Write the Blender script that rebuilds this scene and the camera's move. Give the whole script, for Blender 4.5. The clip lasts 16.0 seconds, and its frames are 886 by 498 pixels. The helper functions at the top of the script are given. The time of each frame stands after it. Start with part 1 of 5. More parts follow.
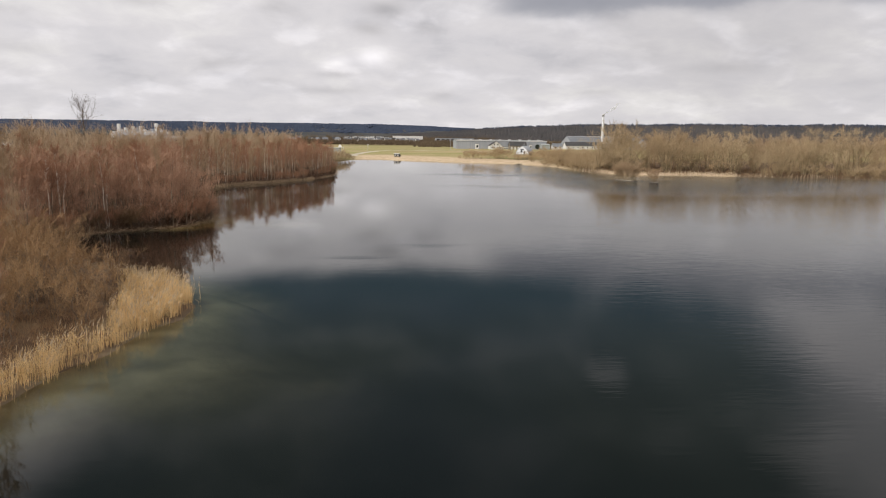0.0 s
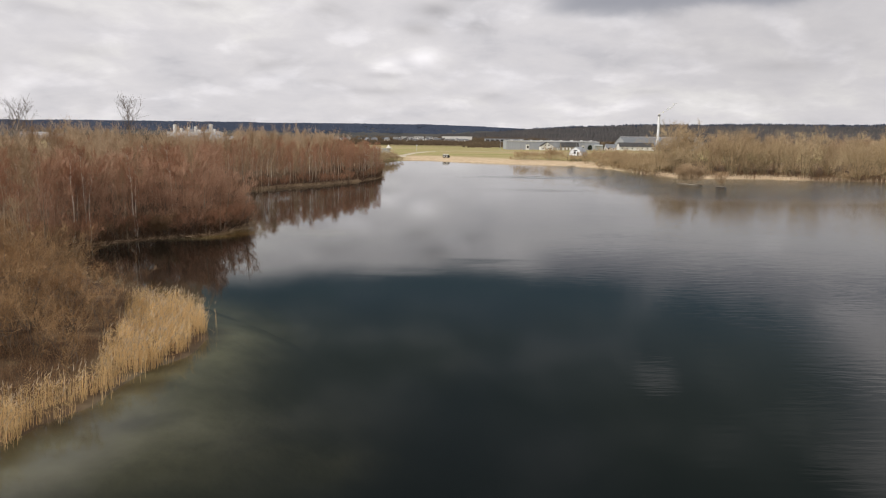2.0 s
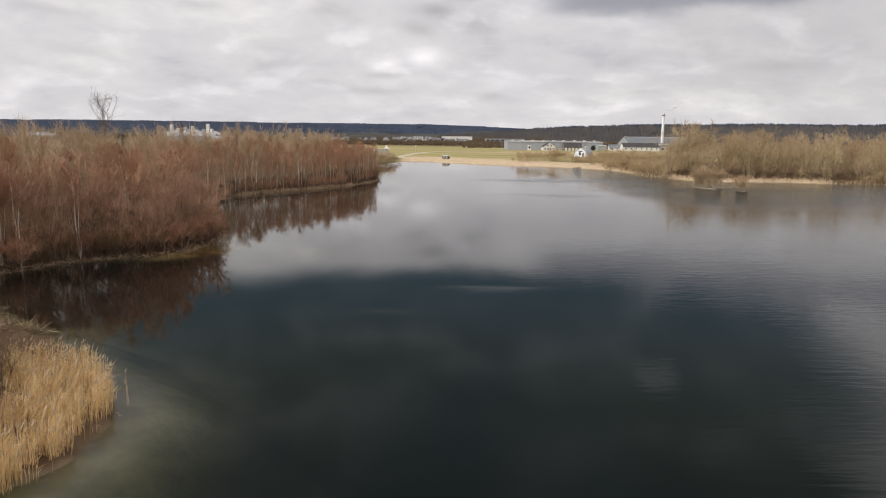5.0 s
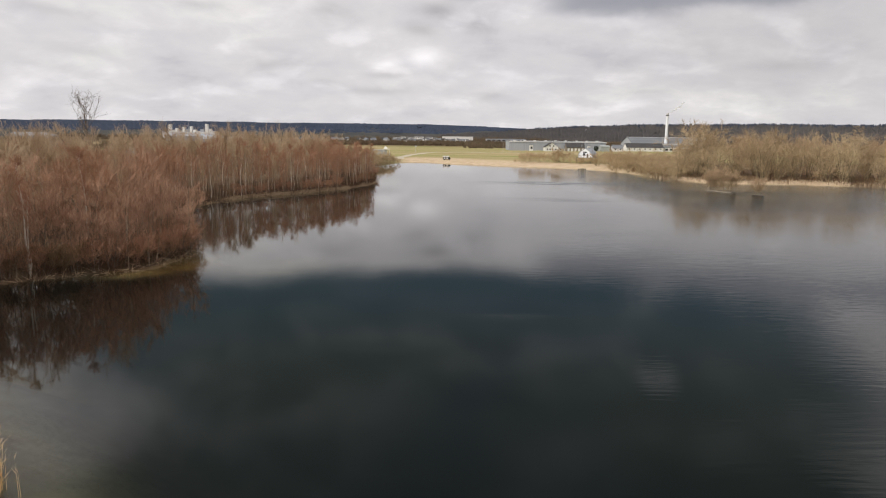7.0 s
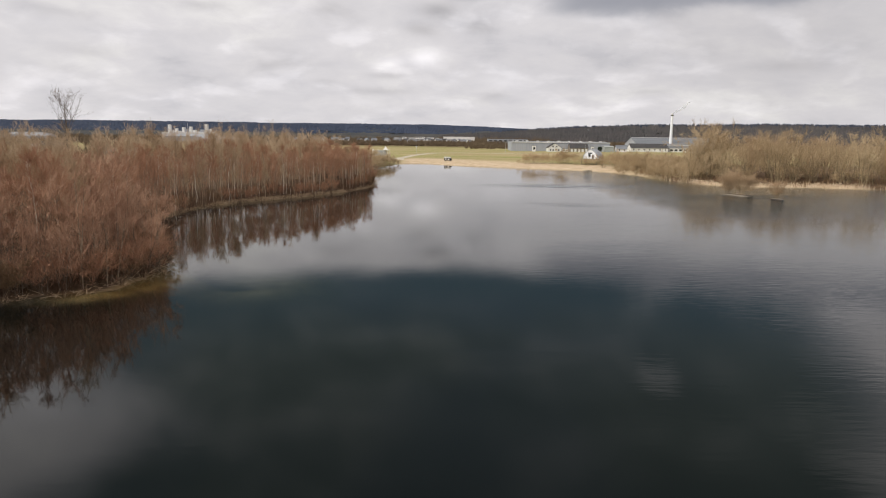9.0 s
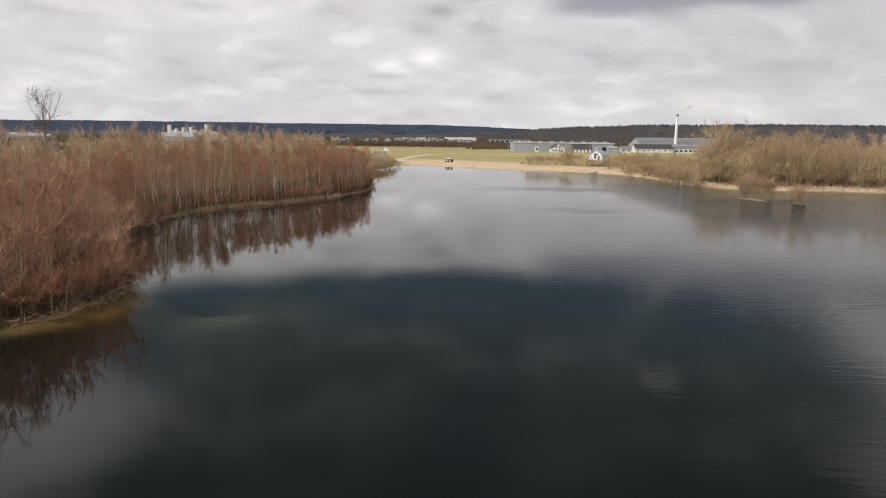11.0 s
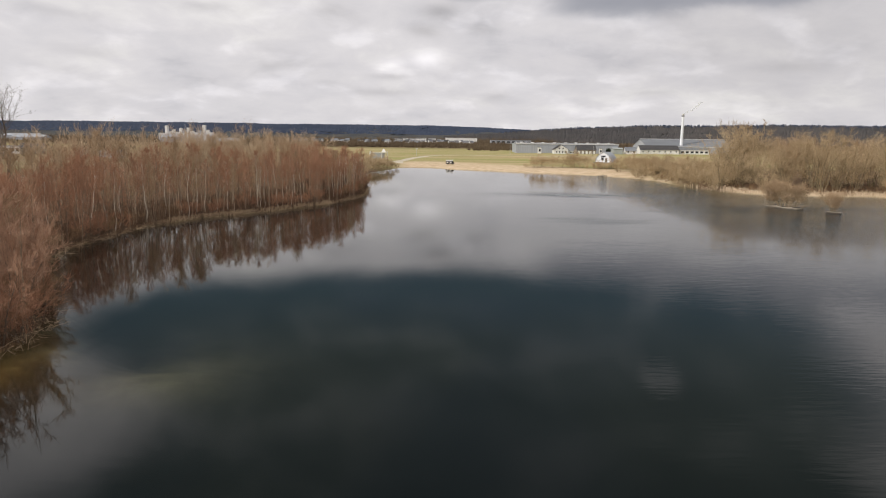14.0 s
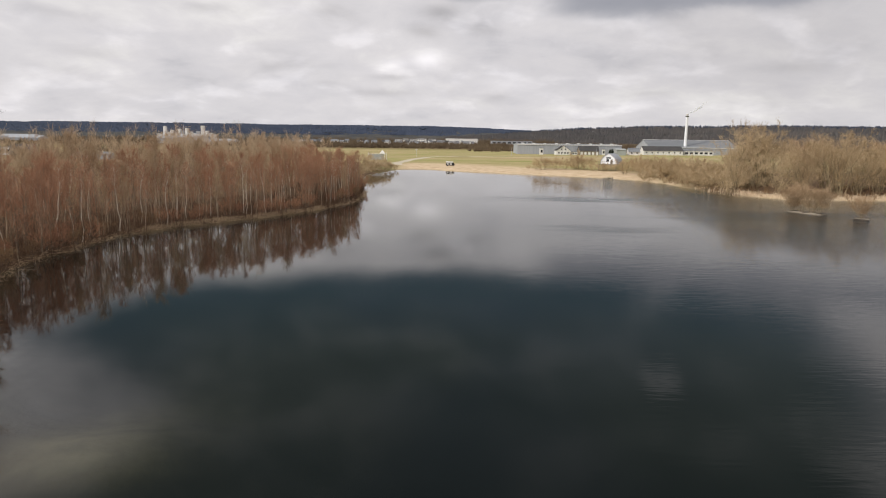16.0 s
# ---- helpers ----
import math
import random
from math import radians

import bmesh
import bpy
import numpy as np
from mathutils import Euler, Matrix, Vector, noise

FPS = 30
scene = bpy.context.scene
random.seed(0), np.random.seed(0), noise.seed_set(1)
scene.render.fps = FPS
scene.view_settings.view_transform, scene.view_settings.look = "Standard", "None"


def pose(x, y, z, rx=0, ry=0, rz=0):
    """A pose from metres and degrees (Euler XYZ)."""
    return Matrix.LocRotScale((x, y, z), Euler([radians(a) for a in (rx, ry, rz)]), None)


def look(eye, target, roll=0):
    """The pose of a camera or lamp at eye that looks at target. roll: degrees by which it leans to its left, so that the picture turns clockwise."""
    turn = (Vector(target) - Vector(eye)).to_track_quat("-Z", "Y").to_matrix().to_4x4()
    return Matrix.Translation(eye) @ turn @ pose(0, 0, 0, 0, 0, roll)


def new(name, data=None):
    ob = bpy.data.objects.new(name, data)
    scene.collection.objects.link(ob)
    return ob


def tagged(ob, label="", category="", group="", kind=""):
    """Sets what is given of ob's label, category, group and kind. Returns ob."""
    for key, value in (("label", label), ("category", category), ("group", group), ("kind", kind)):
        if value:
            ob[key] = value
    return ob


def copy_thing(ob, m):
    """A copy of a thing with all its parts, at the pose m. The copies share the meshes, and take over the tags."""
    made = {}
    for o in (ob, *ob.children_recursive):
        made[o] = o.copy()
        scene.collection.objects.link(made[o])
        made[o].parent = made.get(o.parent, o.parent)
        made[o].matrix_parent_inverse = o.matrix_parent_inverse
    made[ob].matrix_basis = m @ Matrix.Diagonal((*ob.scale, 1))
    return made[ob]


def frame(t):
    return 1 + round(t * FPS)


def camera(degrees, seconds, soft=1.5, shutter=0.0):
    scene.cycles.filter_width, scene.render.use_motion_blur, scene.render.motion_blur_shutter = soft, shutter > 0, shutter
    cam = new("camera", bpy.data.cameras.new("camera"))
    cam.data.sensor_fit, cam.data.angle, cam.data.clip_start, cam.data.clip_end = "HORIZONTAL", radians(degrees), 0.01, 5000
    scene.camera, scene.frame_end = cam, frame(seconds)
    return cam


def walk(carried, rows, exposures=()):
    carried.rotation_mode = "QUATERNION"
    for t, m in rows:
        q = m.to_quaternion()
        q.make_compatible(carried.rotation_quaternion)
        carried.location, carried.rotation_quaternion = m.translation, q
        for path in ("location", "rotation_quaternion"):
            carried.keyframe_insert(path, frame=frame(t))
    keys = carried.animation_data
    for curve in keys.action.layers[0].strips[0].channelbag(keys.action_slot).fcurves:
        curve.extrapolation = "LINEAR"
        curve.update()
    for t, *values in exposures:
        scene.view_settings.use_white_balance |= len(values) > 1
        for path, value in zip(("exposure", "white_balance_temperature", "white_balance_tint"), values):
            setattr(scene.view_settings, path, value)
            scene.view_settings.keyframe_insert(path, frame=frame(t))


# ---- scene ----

from functools import lru_cache

# ---------------------------------------------------------------- camera
cam = camera(65.6, 16.0, soft=1.1)
# seconds, height gain is steady; yaw in degrees (left positive)
YAWS = [(0.0, -4.39), (0.5, -4.40), (1.0, -4.41), (1.1, -4.22), (1.2, -3.87), (1.3, -3.34), (1.4, -2.72), (1.5, -2.03), (1.6, -1.37),
        (1.7, -0.80), (1.8, -0.46), (1.9, -0.36), (2.0, -0.35), (2.5, -0.37), (3.0, -0.38), (4.0, -0.37), (5.0, -0.36), (6.5, -0.33),
        (8.0, -0.255), (9.0, -0.20), (10.0, -0.14), (11.5, -0.06), (13.0, -0.05), (14.5, -0.02), (16.0, 0.0)]


def flight(t, yaw):
    pitch = 9.42 + 0.012 * t - 0.00118 * t * t
    return pose(0.058 * t, 5.757 * t, 17.0 + 0.0763 * t, 0, 0, yaw) @ pose(0, 0, 0, 90 - pitch, 0, 0) @ pose(0, 0, 0, 0, 0, 0.683)


walk(cam, [(t, flight(t, yaw)) for t, yaw in YAWS])

# ---------------------------------------------------------------- world and sun
SUN_EL, SUN_AZ = 41.0, 242.0          # degrees; azimuth clockwise from +y


def nd(tree, kind, **kw):
    n = tree.nodes.new(kind)
    for k, val in kw.items():
        if k.startswith("in_"):
            key = k[3:]
            n.inputs[int(key) if key.isdigit() else key.replace("_", " ")].default_value = val
        else:
            setattr(n, k, val)
    return n


def math_node(tree, op, a, b=None, c=None, clamp=False):
    n = tree.nodes.new("ShaderNodeMath")
    n.operation, n.use_clamp = op, clamp
    for i, v in enumerate((a, b, c)):
        if v is None:
            continue
        if isinstance(v, (int, float)):
            n.inputs[i].default_value = v
        else:
            tree.links.new(v, n.inputs[i])
    return n.outputs[0]


def ramp(tree, fac, stops, mode="LINEAR"):
    n = tree.nodes.new("ShaderNodeValToRGB")
    n.color_ramp.interpolation = mode
    el = n.color_ramp.elements
    while len(el) < len(stops):
        el.new(0.5)
    for e, (p, c) in zip(el, stops):
        e.position = p
        e.color = (*c, 1) if len(c) == 3 else c
    tree.links.new(fac, n.inputs[0])
    return n.outputs[0]


world = bpy.data.worlds.new("sky")
scene.world = world
world.use_nodes = True
wt = world.node_tree
wt.nodes.clear()
w_out = nd(wt, "ShaderNodeOutputWorld")
sky = nd(wt, "ShaderNodeTexSky", sky_type="NISHITA", sun_disc=False, sun_elevation=radians(SUN_EL), sun_rotation=radians(SUN_AZ))
clear_sky = nd(wt, "ShaderNodeBackground", in_Strength=0.05)
wt.links.new(sky.outputs[0], clear_sky.inputs[0])
rain_cloud = nd(wt, "ShaderNodeBackground", in_Color=(0.098, 0.132, 0.118, 1))
gap = nd(wt, "ShaderNodeMixShader", in_Fac=0.76)
wt.links.new(clear_sky.outputs[0], gap.inputs[1])
wt.links.new(rain_cloud.outputs[0], gap.inputs[2])
gen = nd(wt, "ShaderNodeTexCoord").outputs["Generated"]
sep = nd(wt, "ShaderNodeSeparateXYZ")
wt.links.new(gen, sep.inputs[0])
dx, dy, dz = sep.outputs
up = math_node(wt, "ADD", math_node(wt, "MAXIMUM", dz, 0.0), 0.33)
flat = nd(wt, "ShaderNodeCombineXYZ")
wt.links.new(math_node(wt, "DIVIDE", dx, up), flat.inputs[0])
wt.links.new(math_node(wt, "DIVIDE", dy, up), flat.inputs[1])


def sky_noise(scale, detail, rough, distort, shift):
    m = nd(wt, "ShaderNodeMapping")
    m.inputs["Location"].default_value = shift
    wt.links.new(flat.outputs[0], m.inputs[0])
    n = nd(wt, "ShaderNodeTexNoise", in_Scale=scale, in_Detail=detail, in_Roughness=rough, in_Distortion=distort)
    wt.links.new(m.outputs[0], n.inputs["Vector"])
    return n.outputs["Fac"]


n_big = sky_noise(1.3, 3.0, 0.5, 0.3, (3.1, 1.7, 0))
n_mid = sky_noise(2.9, 8.0, 0.52, 0.35, (0.4, 5.2, 0))
n_fine = sky_noise(8.5, 9.0, 0.6, 0.5, (2.6, 8.1, 0))
mix = math_node(wt, "ADD", math_node(wt, "MULTIPLY", n_big, 0.36), math_node(wt, "MULTIPLY", n_mid, 0.40))
mix = math_node(wt, "MULTIPLY_ADD", n_fine, 0.24, mix)
cloud_col = ramp(wt, mix, [(0.38, (0.585, 0.572, 0.60)), (0.455, (0.67, 0.65, 0.672)), (0.54, (0.725, 0.70, 0.715)), (0.63, (0.815, 0.79, 0.785))])
# heaped clouds: bright heads over grey undersides
puff = sky_noise(4.2, 6.0, 0.5, 0.2, (7.3, 2.2, 0))
base_ = sky_noise(4.2, 6.0, 0.5, 0.2, (7.3, 2.31, 0))
heads = math_node(wt, "MULTIPLY", math_node(wt, "SUBTRACT", puff, base_), 0.75)
heap = nd(wt, "ShaderNodeMapRange", interpolation_type="SMOOTHSTEP", in_1=0.48, in_2=0.62, in_3=0.15, in_4=1.0)
wt.links.new(puff, heap.inputs[0])
heads = math_node(wt, "MULTIPLY_ADD", math_node(wt, "MULTIPLY", heads, heap.outputs[0]), 1.0, 1.0)
lit = nd(wt, "ShaderNodeMix", data_type="RGBA", blend_type="MULTIPLY", in_0=1.0)
grey = nd(wt, "ShaderNodeCombineXYZ")
for k in range(3):
    wt.links.new(heads, grey.inputs[k])
wt.links.new(cloud_col, lit.inputs[6])
wt.links.new(grey.outputs[0], lit.inputs[7])
cloud_col = lit.outputs[2]
az = math_node(wt, "ARCTAN2", dx, dy)
el = math_node(wt, "ARCSINE", dz)
# single heaps and wisps: bearing, height, half widths (degrees), how much lighter or darker
HEAPS = [(-4.4, 5.7, 1.25, 0.58, 0.28), (-1.4, 6.15, 1.35, 0.76, 0.40), (-31.2, 4.1, 0.62, 0.36, 0.10), (5.2, 4.15, 2.1, 0.58, 0.14), (9.8, 2.4, 1.0, 0.36, 0.14), (14.6, 2.6, 1.55, 0.54, 0.14), (-6.7, 2.6, 1.1, 0.27, 0.09),
         (-4.0, 4.7, 2.0, 0.28, -0.16), (-5.3, 3.5, 2.9, 0.36, -0.15), (-9.4, 4.0, 1.1, 0.36, -0.09), (-12.2, 5.4, 2.2, 0.4, -0.13), (-26.5, 5.75, 2.2, 0.36, -0.11), (-8.9, 9.4, 1.35, 0.54, -0.18), (-18.2, 9.4, 2.2, 0.36, -0.15),
         (-28.8, 8.2, 2.7, 0.45, -0.10), (-1.9, 8.35, 1.15, 0.4, -0.22), (-1.0, 9.7, 1.35, 0.62, -0.22), (2.8, 8.4, 1.1, 0.54, -0.19), (0.3, 9.4, 1.1, 0.8, -0.16), (3.9, 3.0, 1.15, 0.4, -0.14), (25.9, 5.25, 2.45, 0.45, -0.11), (16.3, 3.6, 1.8, 0.22, -0.09), (27.0, 6.5, 13.0, 6.0, -0.15)]
ragged_az = math_node(wt, "MULTIPLY_ADD", math_node(wt, "SUBTRACT", puff, 0.5), 0.055, az)
ragged_el = math_node(wt, "MULTIPLY_ADD", math_node(wt, "SUBTRACT", n_mid, 0.5), 0.022, el)
total = 1.0
for ha, he, wa_, we_, gain in HEAPS:
    u_ = math_node(wt, "POWER", math_node(wt, "ABSOLUTE", math_node(wt, "DIVIDE", math_node(wt, "SUBTRACT", ragged_az, radians(ha)), radians(wa_))), 2.0)
    v_ = math_node(wt, "POWER", math_node(wt, "ABSOLUTE", math_node(wt, "DIVIDE", math_node(wt, "SUBTRACT", ragged_el, radians(he)), radians(we_))), 2.0)
    total = math_node(wt, "MULTIPLY_ADD", math_node(wt, "EXPONENT", math_node(wt, "MULTIPLY", math_node(wt, "ADD", u_, v_), -1.0)), gain, total)
heaped = nd(wt, "ShaderNodeVectorMath", operation="SCALE")
wt.links.new(cloud_col, heaped.inputs[0])
wt.links.new(total, heaped.inputs[3])
cloud_col = heaped.outputs[0]
# a long slate-blue cloud low on one side
bank_ = math_node(wt, "POWER", math_node(wt, "ABSOLUTE", math_node(wt, "DIVIDE", math_node(wt, "SUBTRACT", math_node(wt, "MULTIPLY_ADD", math_node(wt, "SUBTRACT", puff, 0.5), 0.05, el), radians(10.7)), radians(1.25))), 4.0)
bank_w = nd(wt, "ShaderNodeMapRange", interpolation_type="SMOOTHSTEP", in_1=radians(6), in_2=radians(10))
wt.links.new(math_node(wt, "MULTIPLY_ADD", n_big, 0.1, math_node(wt, "SUBTRACT", az, 0.05)), bank_w.inputs[0])
slate = nd(wt, "ShaderNodeMix", data_type="RGBA")
slate.inputs[7].default_value = (0.25, 0.265, 0.315, 1)
wt.links.new(math_node(wt, "MULTIPLY", math_node(wt, "MULTIPLY", math_node(wt, "EXPONENT", math_node(wt, "MULTIPLY", bank_, -1.0)), bank_w.outputs[0]), 0.75), slate.inputs[0])
wt.links.new(cloud_col, slate.inputs[6])
deck = nd(wt, "ShaderNodeBackground", in_Strength=1.0)
wt.links.new(slate.outputs[2], deck.inputs[0])
# a wide break in the cloud ahead and above, with a ragged edge
ea = math_node(wt, "POWER", math_node(wt, "ABSOLUTE", math_node(wt, "DIVIDE", math_node(wt, "SUBTRACT", az, radians(1.5)), radians(43))), 2.6)
rise_ = nd(wt, "ShaderNodeMapRange", interpolation_type="SMOOTHSTEP", in_1=radians(-24), in_2=radians(12), in_3=radians(-1.1), in_4=radians(-0.5))
wt.links.new(az, rise_.inputs[0])
ee = math_node(wt, "POWER", math_node(wt, "ABSOLUTE", math_node(wt, "DIVIDE", math_node(wt, "SUBTRACT", math_node(wt, "SUBTRACT", el, rise_.outputs[0]), radians(31.9)), radians(20.6))), 8.0)
edge = math_node(wt, "ADD", math_node(wt, "ADD", ea, ee), math_node(wt, "MULTIPLY", math_node(wt, "SUBTRACT", n_mid, 0.5), 0.7))
# scraps of cloud inside the break and tongues of it: bearing, height, half widths, how far they close it
BREAKS = [(16.5, 18.4, 6.0, 3.2, 0.44), (18.5, 19.5, 2.2, 1.4, 0.22), (11.0, 14.2, 8.0, 1.6, 0.20), (33.0, 22.0, 11.0, 9.0, 0.27), (-4.0, 24.0, 7.0, 2.5, 0.3), (38.0, 13.5, 6.0, 3.0, 0.35), (-25.0, 21.0, 16.0, 7.0, 0.50), (-36.0, 27.0, 10.0, 8.0, 0.16)]
for ha, he, wa_, we_, gain in BREAKS:
    u_ = math_node(wt, "POWER", math_node(wt, "ABSOLUTE", math_node(wt, "DIVIDE", math_node(wt, "SUBTRACT", ragged_az, radians(ha)), radians(wa_))), 2.0)
    v_ = math_node(wt, "POWER", math_node(wt, "ABSOLUTE", math_node(wt, "DIVIDE", math_node(wt, "SUBTRACT", ragged_el, radians(he)), radians(we_))), 2.0)
    edge = math_node(wt, "MULTIPLY_ADD", math_node(wt, "EXPONENT", math_node(wt, "MULTIPLY", math_node(wt, "ADD", u_, v_), -1.0)), gain, edge)
hole = nd(wt, "ShaderNodeMapRange", interpolation_type="SMOOTHSTEP", in_1=0.56, in_2=1.08, in_3=0.035, in_4=1.0)
wt.links.new(edge, hole.inputs[0])
thin = nd(wt, "ShaderNodeMapRange", interpolation_type="SMOOTHSTEP", in_1=0.36, in_2=0.62, in_3=0.55, in_4=0.93)
wt.links.new(n_big, thin.inputs[0])
# clear blue along the low edge of the break, rain-grey cloud higher up
low_blue = nd(wt, "ShaderNodeMapRange", interpolation_type="SMOOTHSTEP", in_1=radians(11.5), in_2=radians(19.0), in_3=0.9, in_4=0.0)
wt.links.new(ragged_el, low_blue.inputs[0])
wt.links.new(math_node(wt, "MAXIMUM", thin.outputs[0], low_blue.outputs[0]), gap.inputs[0])
far_blue = nd(wt, "ShaderNodeMix", data_type="RGBA")
far_blue.inputs[7].default_value = (0.050, 0.104, 0.140, 1)
wt.links.new(low_blue.outputs[0], far_blue.inputs[0])
wt.links.new(ramp(wt, puff, [(0.36, (0.094, 0.126, 0.122)), (0.50, (0.132, 0.165, 0.160)), (0.66, (0.22, 0.245, 0.24))]), far_blue.inputs[6])
wt.links.new(far_blue.outputs[2], rain_cloud.inputs[0])
both = nd(wt, "ShaderNodeMixShader")
wt.links.new(hole.outputs[0], both.inputs[0])
wt.links.new(gap.outputs[0], both.inputs[1])
wt.links.new(deck.outputs[0], both.inputs[2])
wt.links.new(both.outputs[0], w_out.inputs[0])

sun = new("sun", bpy.data.lights.new("sun", "SUN"))
sun.data.energy, sun.data.angle, sun.data.color = 3.0, radians(6), (1.0, 0.95, 0.87)
_a, _e = radians(SUN_AZ), radians(SUN_EL)
sun.matrix_world = look((0, 0, 0), (-math.sin(_a) * math.cos(_e), -math.cos(_a) * math.cos(_e), -math.sin(_e)))

# ---------------------------------------------------------------- materials


def material(name, stops, scale=2.0, rough=0.8, bump=0.0, bump_scale=None, metallic=0.0, detail=6.0, stretch=(1, 1, 1), vary=0.0, spec=0.3):
    """A noisy surface: colour stops over fine and coarse noise, relief, and a shift from object to object."""
    m = bpy.data.materials.new(name)
    m.use_nodes = True
    t = m.node_tree
    bsdf = t.nodes["Principled BSDF"]
    co = nd(t, "ShaderNodeTexCoord").outputs["Object"]
    mp = nd(t, "ShaderNodeMapping")
    mp.inputs["Scale"].default_value = stretch
    t.links.new(co, mp.inputs[0])
    fine = nd(t, "ShaderNodeTexNoise", in_Scale=scale, in_Detail=detail, in_Roughness=0.62)
    coarse = nd(t, "ShaderNodeTexNoise", in_Scale=scale * 0.13, in_Detail=3.0)
    t.links.new(mp.outputs[0], fine.inputs["Vector"])
    t.links.new(mp.outputs[0], coarse.inputs["Vector"])
    f = math_node(t, "ADD", math_node(t, "MULTIPLY", fine.outputs["Fac"], 0.6), math_node(t, "MULTIPLY", coarse.outputs["Fac"], 0.4))
    if vary:
        info = nd(t, "ShaderNodeObjectInfo")
        f = math_node(t, "ADD", f, math_node(t, "MULTIPLY", math_node(t, "SUBTRACT", info.outputs["Random"], 0.5), vary))
    n = len(stops)
    col = ramp(t, f, [(0.32 + 0.36 * i / max(n - 1, 1), c) for i, c in enumerate(stops)])
    t.links.new(col, bsdf.inputs["Base Color"])
    bsdf.inputs["Roughness"].default_value = rough
    bsdf.inputs["Metallic"].default_value = metallic
    bsdf.inputs["Specular IOR Level"].default_value = spec
    if bump:
        bn = nd(t, "ShaderNodeTexNoise", in_Scale=bump_scale or scale * 3, in_Detail=5.0)
        t.links.new(mp.outputs[0], bn.inputs["Vector"])
        b = nd(t, "ShaderNodeBump", in_Strength=bump, in_Distance=0.05)
        t.links.new(bn.outputs["Fac"], b.inputs["Height"])
        t.links.new(b.outputs[0], bsdf.inputs["Normal"])
    return m


def island_material(name, stops, rough=0.85, spec=0.2):
    """For twigs, stalks and blades joined in one mesh: each takes its own colour."""
    m = bpy.data.materials.new(name)
    m.use_nodes = True
    t = m.node_tree
    bsdf = t.nodes["Principled BSDF"]
    g = nd(t, "ShaderNodeNewGeometry")
    o = nd(t, "ShaderNodeObjectInfo")
    f = math_node(t, "ADD", math_node(t, "MULTIPLY", g.outputs["Random Per Island"], 0.6), math_node(t, "MULTIPLY", o.outputs["Random"], 0.4))
    n = len(stops)
    t.links.new(ramp(t, f, [(i / max(n - 1, 1), c) for i, c in enumerate(stops)]), bsdf.inputs["Base Color"])
    bsdf.inputs["Roughness"].default_value = rough
    bsdf.inputs["Specular IOR Level"].default_value = spec
    return m


M_BIRCH = material("birch bark", [(0.12, 0.082, 0.052), (0.36, 0.275, 0.19), (0.60, 0.50, 0.38)], scale=2.2, stretch=(1, 1, 2.5), vary=0.25, bump=0.4)
M_WHITE_BARK = material("white birch bark", [(0.20, 0.15, 0.11), (0.64, 0.56, 0.46), (0.80, 0.73, 0.63)], scale=1.4, stretch=(1, 1, 2.5), bump=0.4)
M_BARK = material("grey brown bark", [(0.09, 0.065, 0.045), (0.17, 0.13, 0.095), (0.26, 0.21, 0.16)], scale=3.0, stretch=(2, 2, 0.6), vary=0.2, bump=0.5)
M_TWIG_RED = island_material("red-brown twigs", [(0.235, 0.112, 0.066), (0.342, 0.178, 0.107), (0.448, 0.272, 0.168)])
M_WILLOW_BARK = material("willow bark", [(0.15, 0.115, 0.065), (0.24, 0.185, 0.11), (0.33, 0.265, 0.17)], scale=2.0, stretch=(2, 2, 0.6), vary=0.2, bump=0.4)
M_TWIG_TAN = island_material("tan twigs", [(0.26, 0.17, 0.10), (0.365, 0.255, 0.155), (0.46, 0.345, 0.22)])
M_TWIG_OCHRE = island_material("ochre willow twigs", [(0.29, 0.20, 0.112), (0.42, 0.312, 0.185), (0.54, 0.425, 0.272)])
# Lighter tan paints backlit haze into the woodland crowns; also on driftwood and grass.
M_TWIG_PALE = island_material("pale tan twigs, backlit haze painted in", [(0.34, 0.235, 0.145), (0.45, 0.33, 0.21), (0.55, 0.43, 0.30)])
M_TWIG_ROSE = island_material("rosy brown twigs", [(0.295, 0.162, 0.104), (0.415, 0.246, 0.160), (0.53, 0.345, 0.235)])
M_TWIG_BROWN = island_material("brown shrub twigs", [(0.13, 0.075, 0.042), (0.21, 0.13, 0.07), (0.31, 0.215, 0.115)])
# Darkened beyond dry stalks: shade inside the wood is put into this colour.
M_BRUSH_SHADED = island_material("dead undergrowth, wood shade painted in", [(0.058, 0.034, 0.021), (0.105, 0.060, 0.037), (0.17, 0.105, 0.065)])
M_TWIG_GOLD = island_material("golden brown shrub twigs", [(0.21, 0.115, 0.055), (0.33, 0.20, 0.10), (0.46, 0.31, 0.165)])
M_BRAMBLE = island_material("brown brambles", [(0.14, 0.075, 0.040), (0.28, 0.17, 0.090), (0.44, 0.31, 0.175)])
M_REED = island_material("dry reed", [(0.38, 0.235, 0.10), (0.66, 0.455, 0.215), (0.80, 0.59, 0.325)])
M_REED_PALE = island_material("bleached reed", [(0.48, 0.37, 0.24), (0.60, 0.475, 0.33), (0.70, 0.57, 0.42)])
M_REED_HEAD = island_material("reed plumes", [(0.34, 0.25, 0.15), (0.56, 0.45, 0.32)])
# Far conifers: the blue of distance haze is painted into their base colour.
M_CONIFER_HAZED = material("far conifers, haze blue painted in", [(0.024, 0.034, 0.060), (0.036, 0.048, 0.078), (0.050, 0.062, 0.094)], scale=0.008, rough=0.9)
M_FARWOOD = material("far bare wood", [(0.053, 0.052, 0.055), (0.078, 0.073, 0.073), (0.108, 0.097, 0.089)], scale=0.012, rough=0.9)
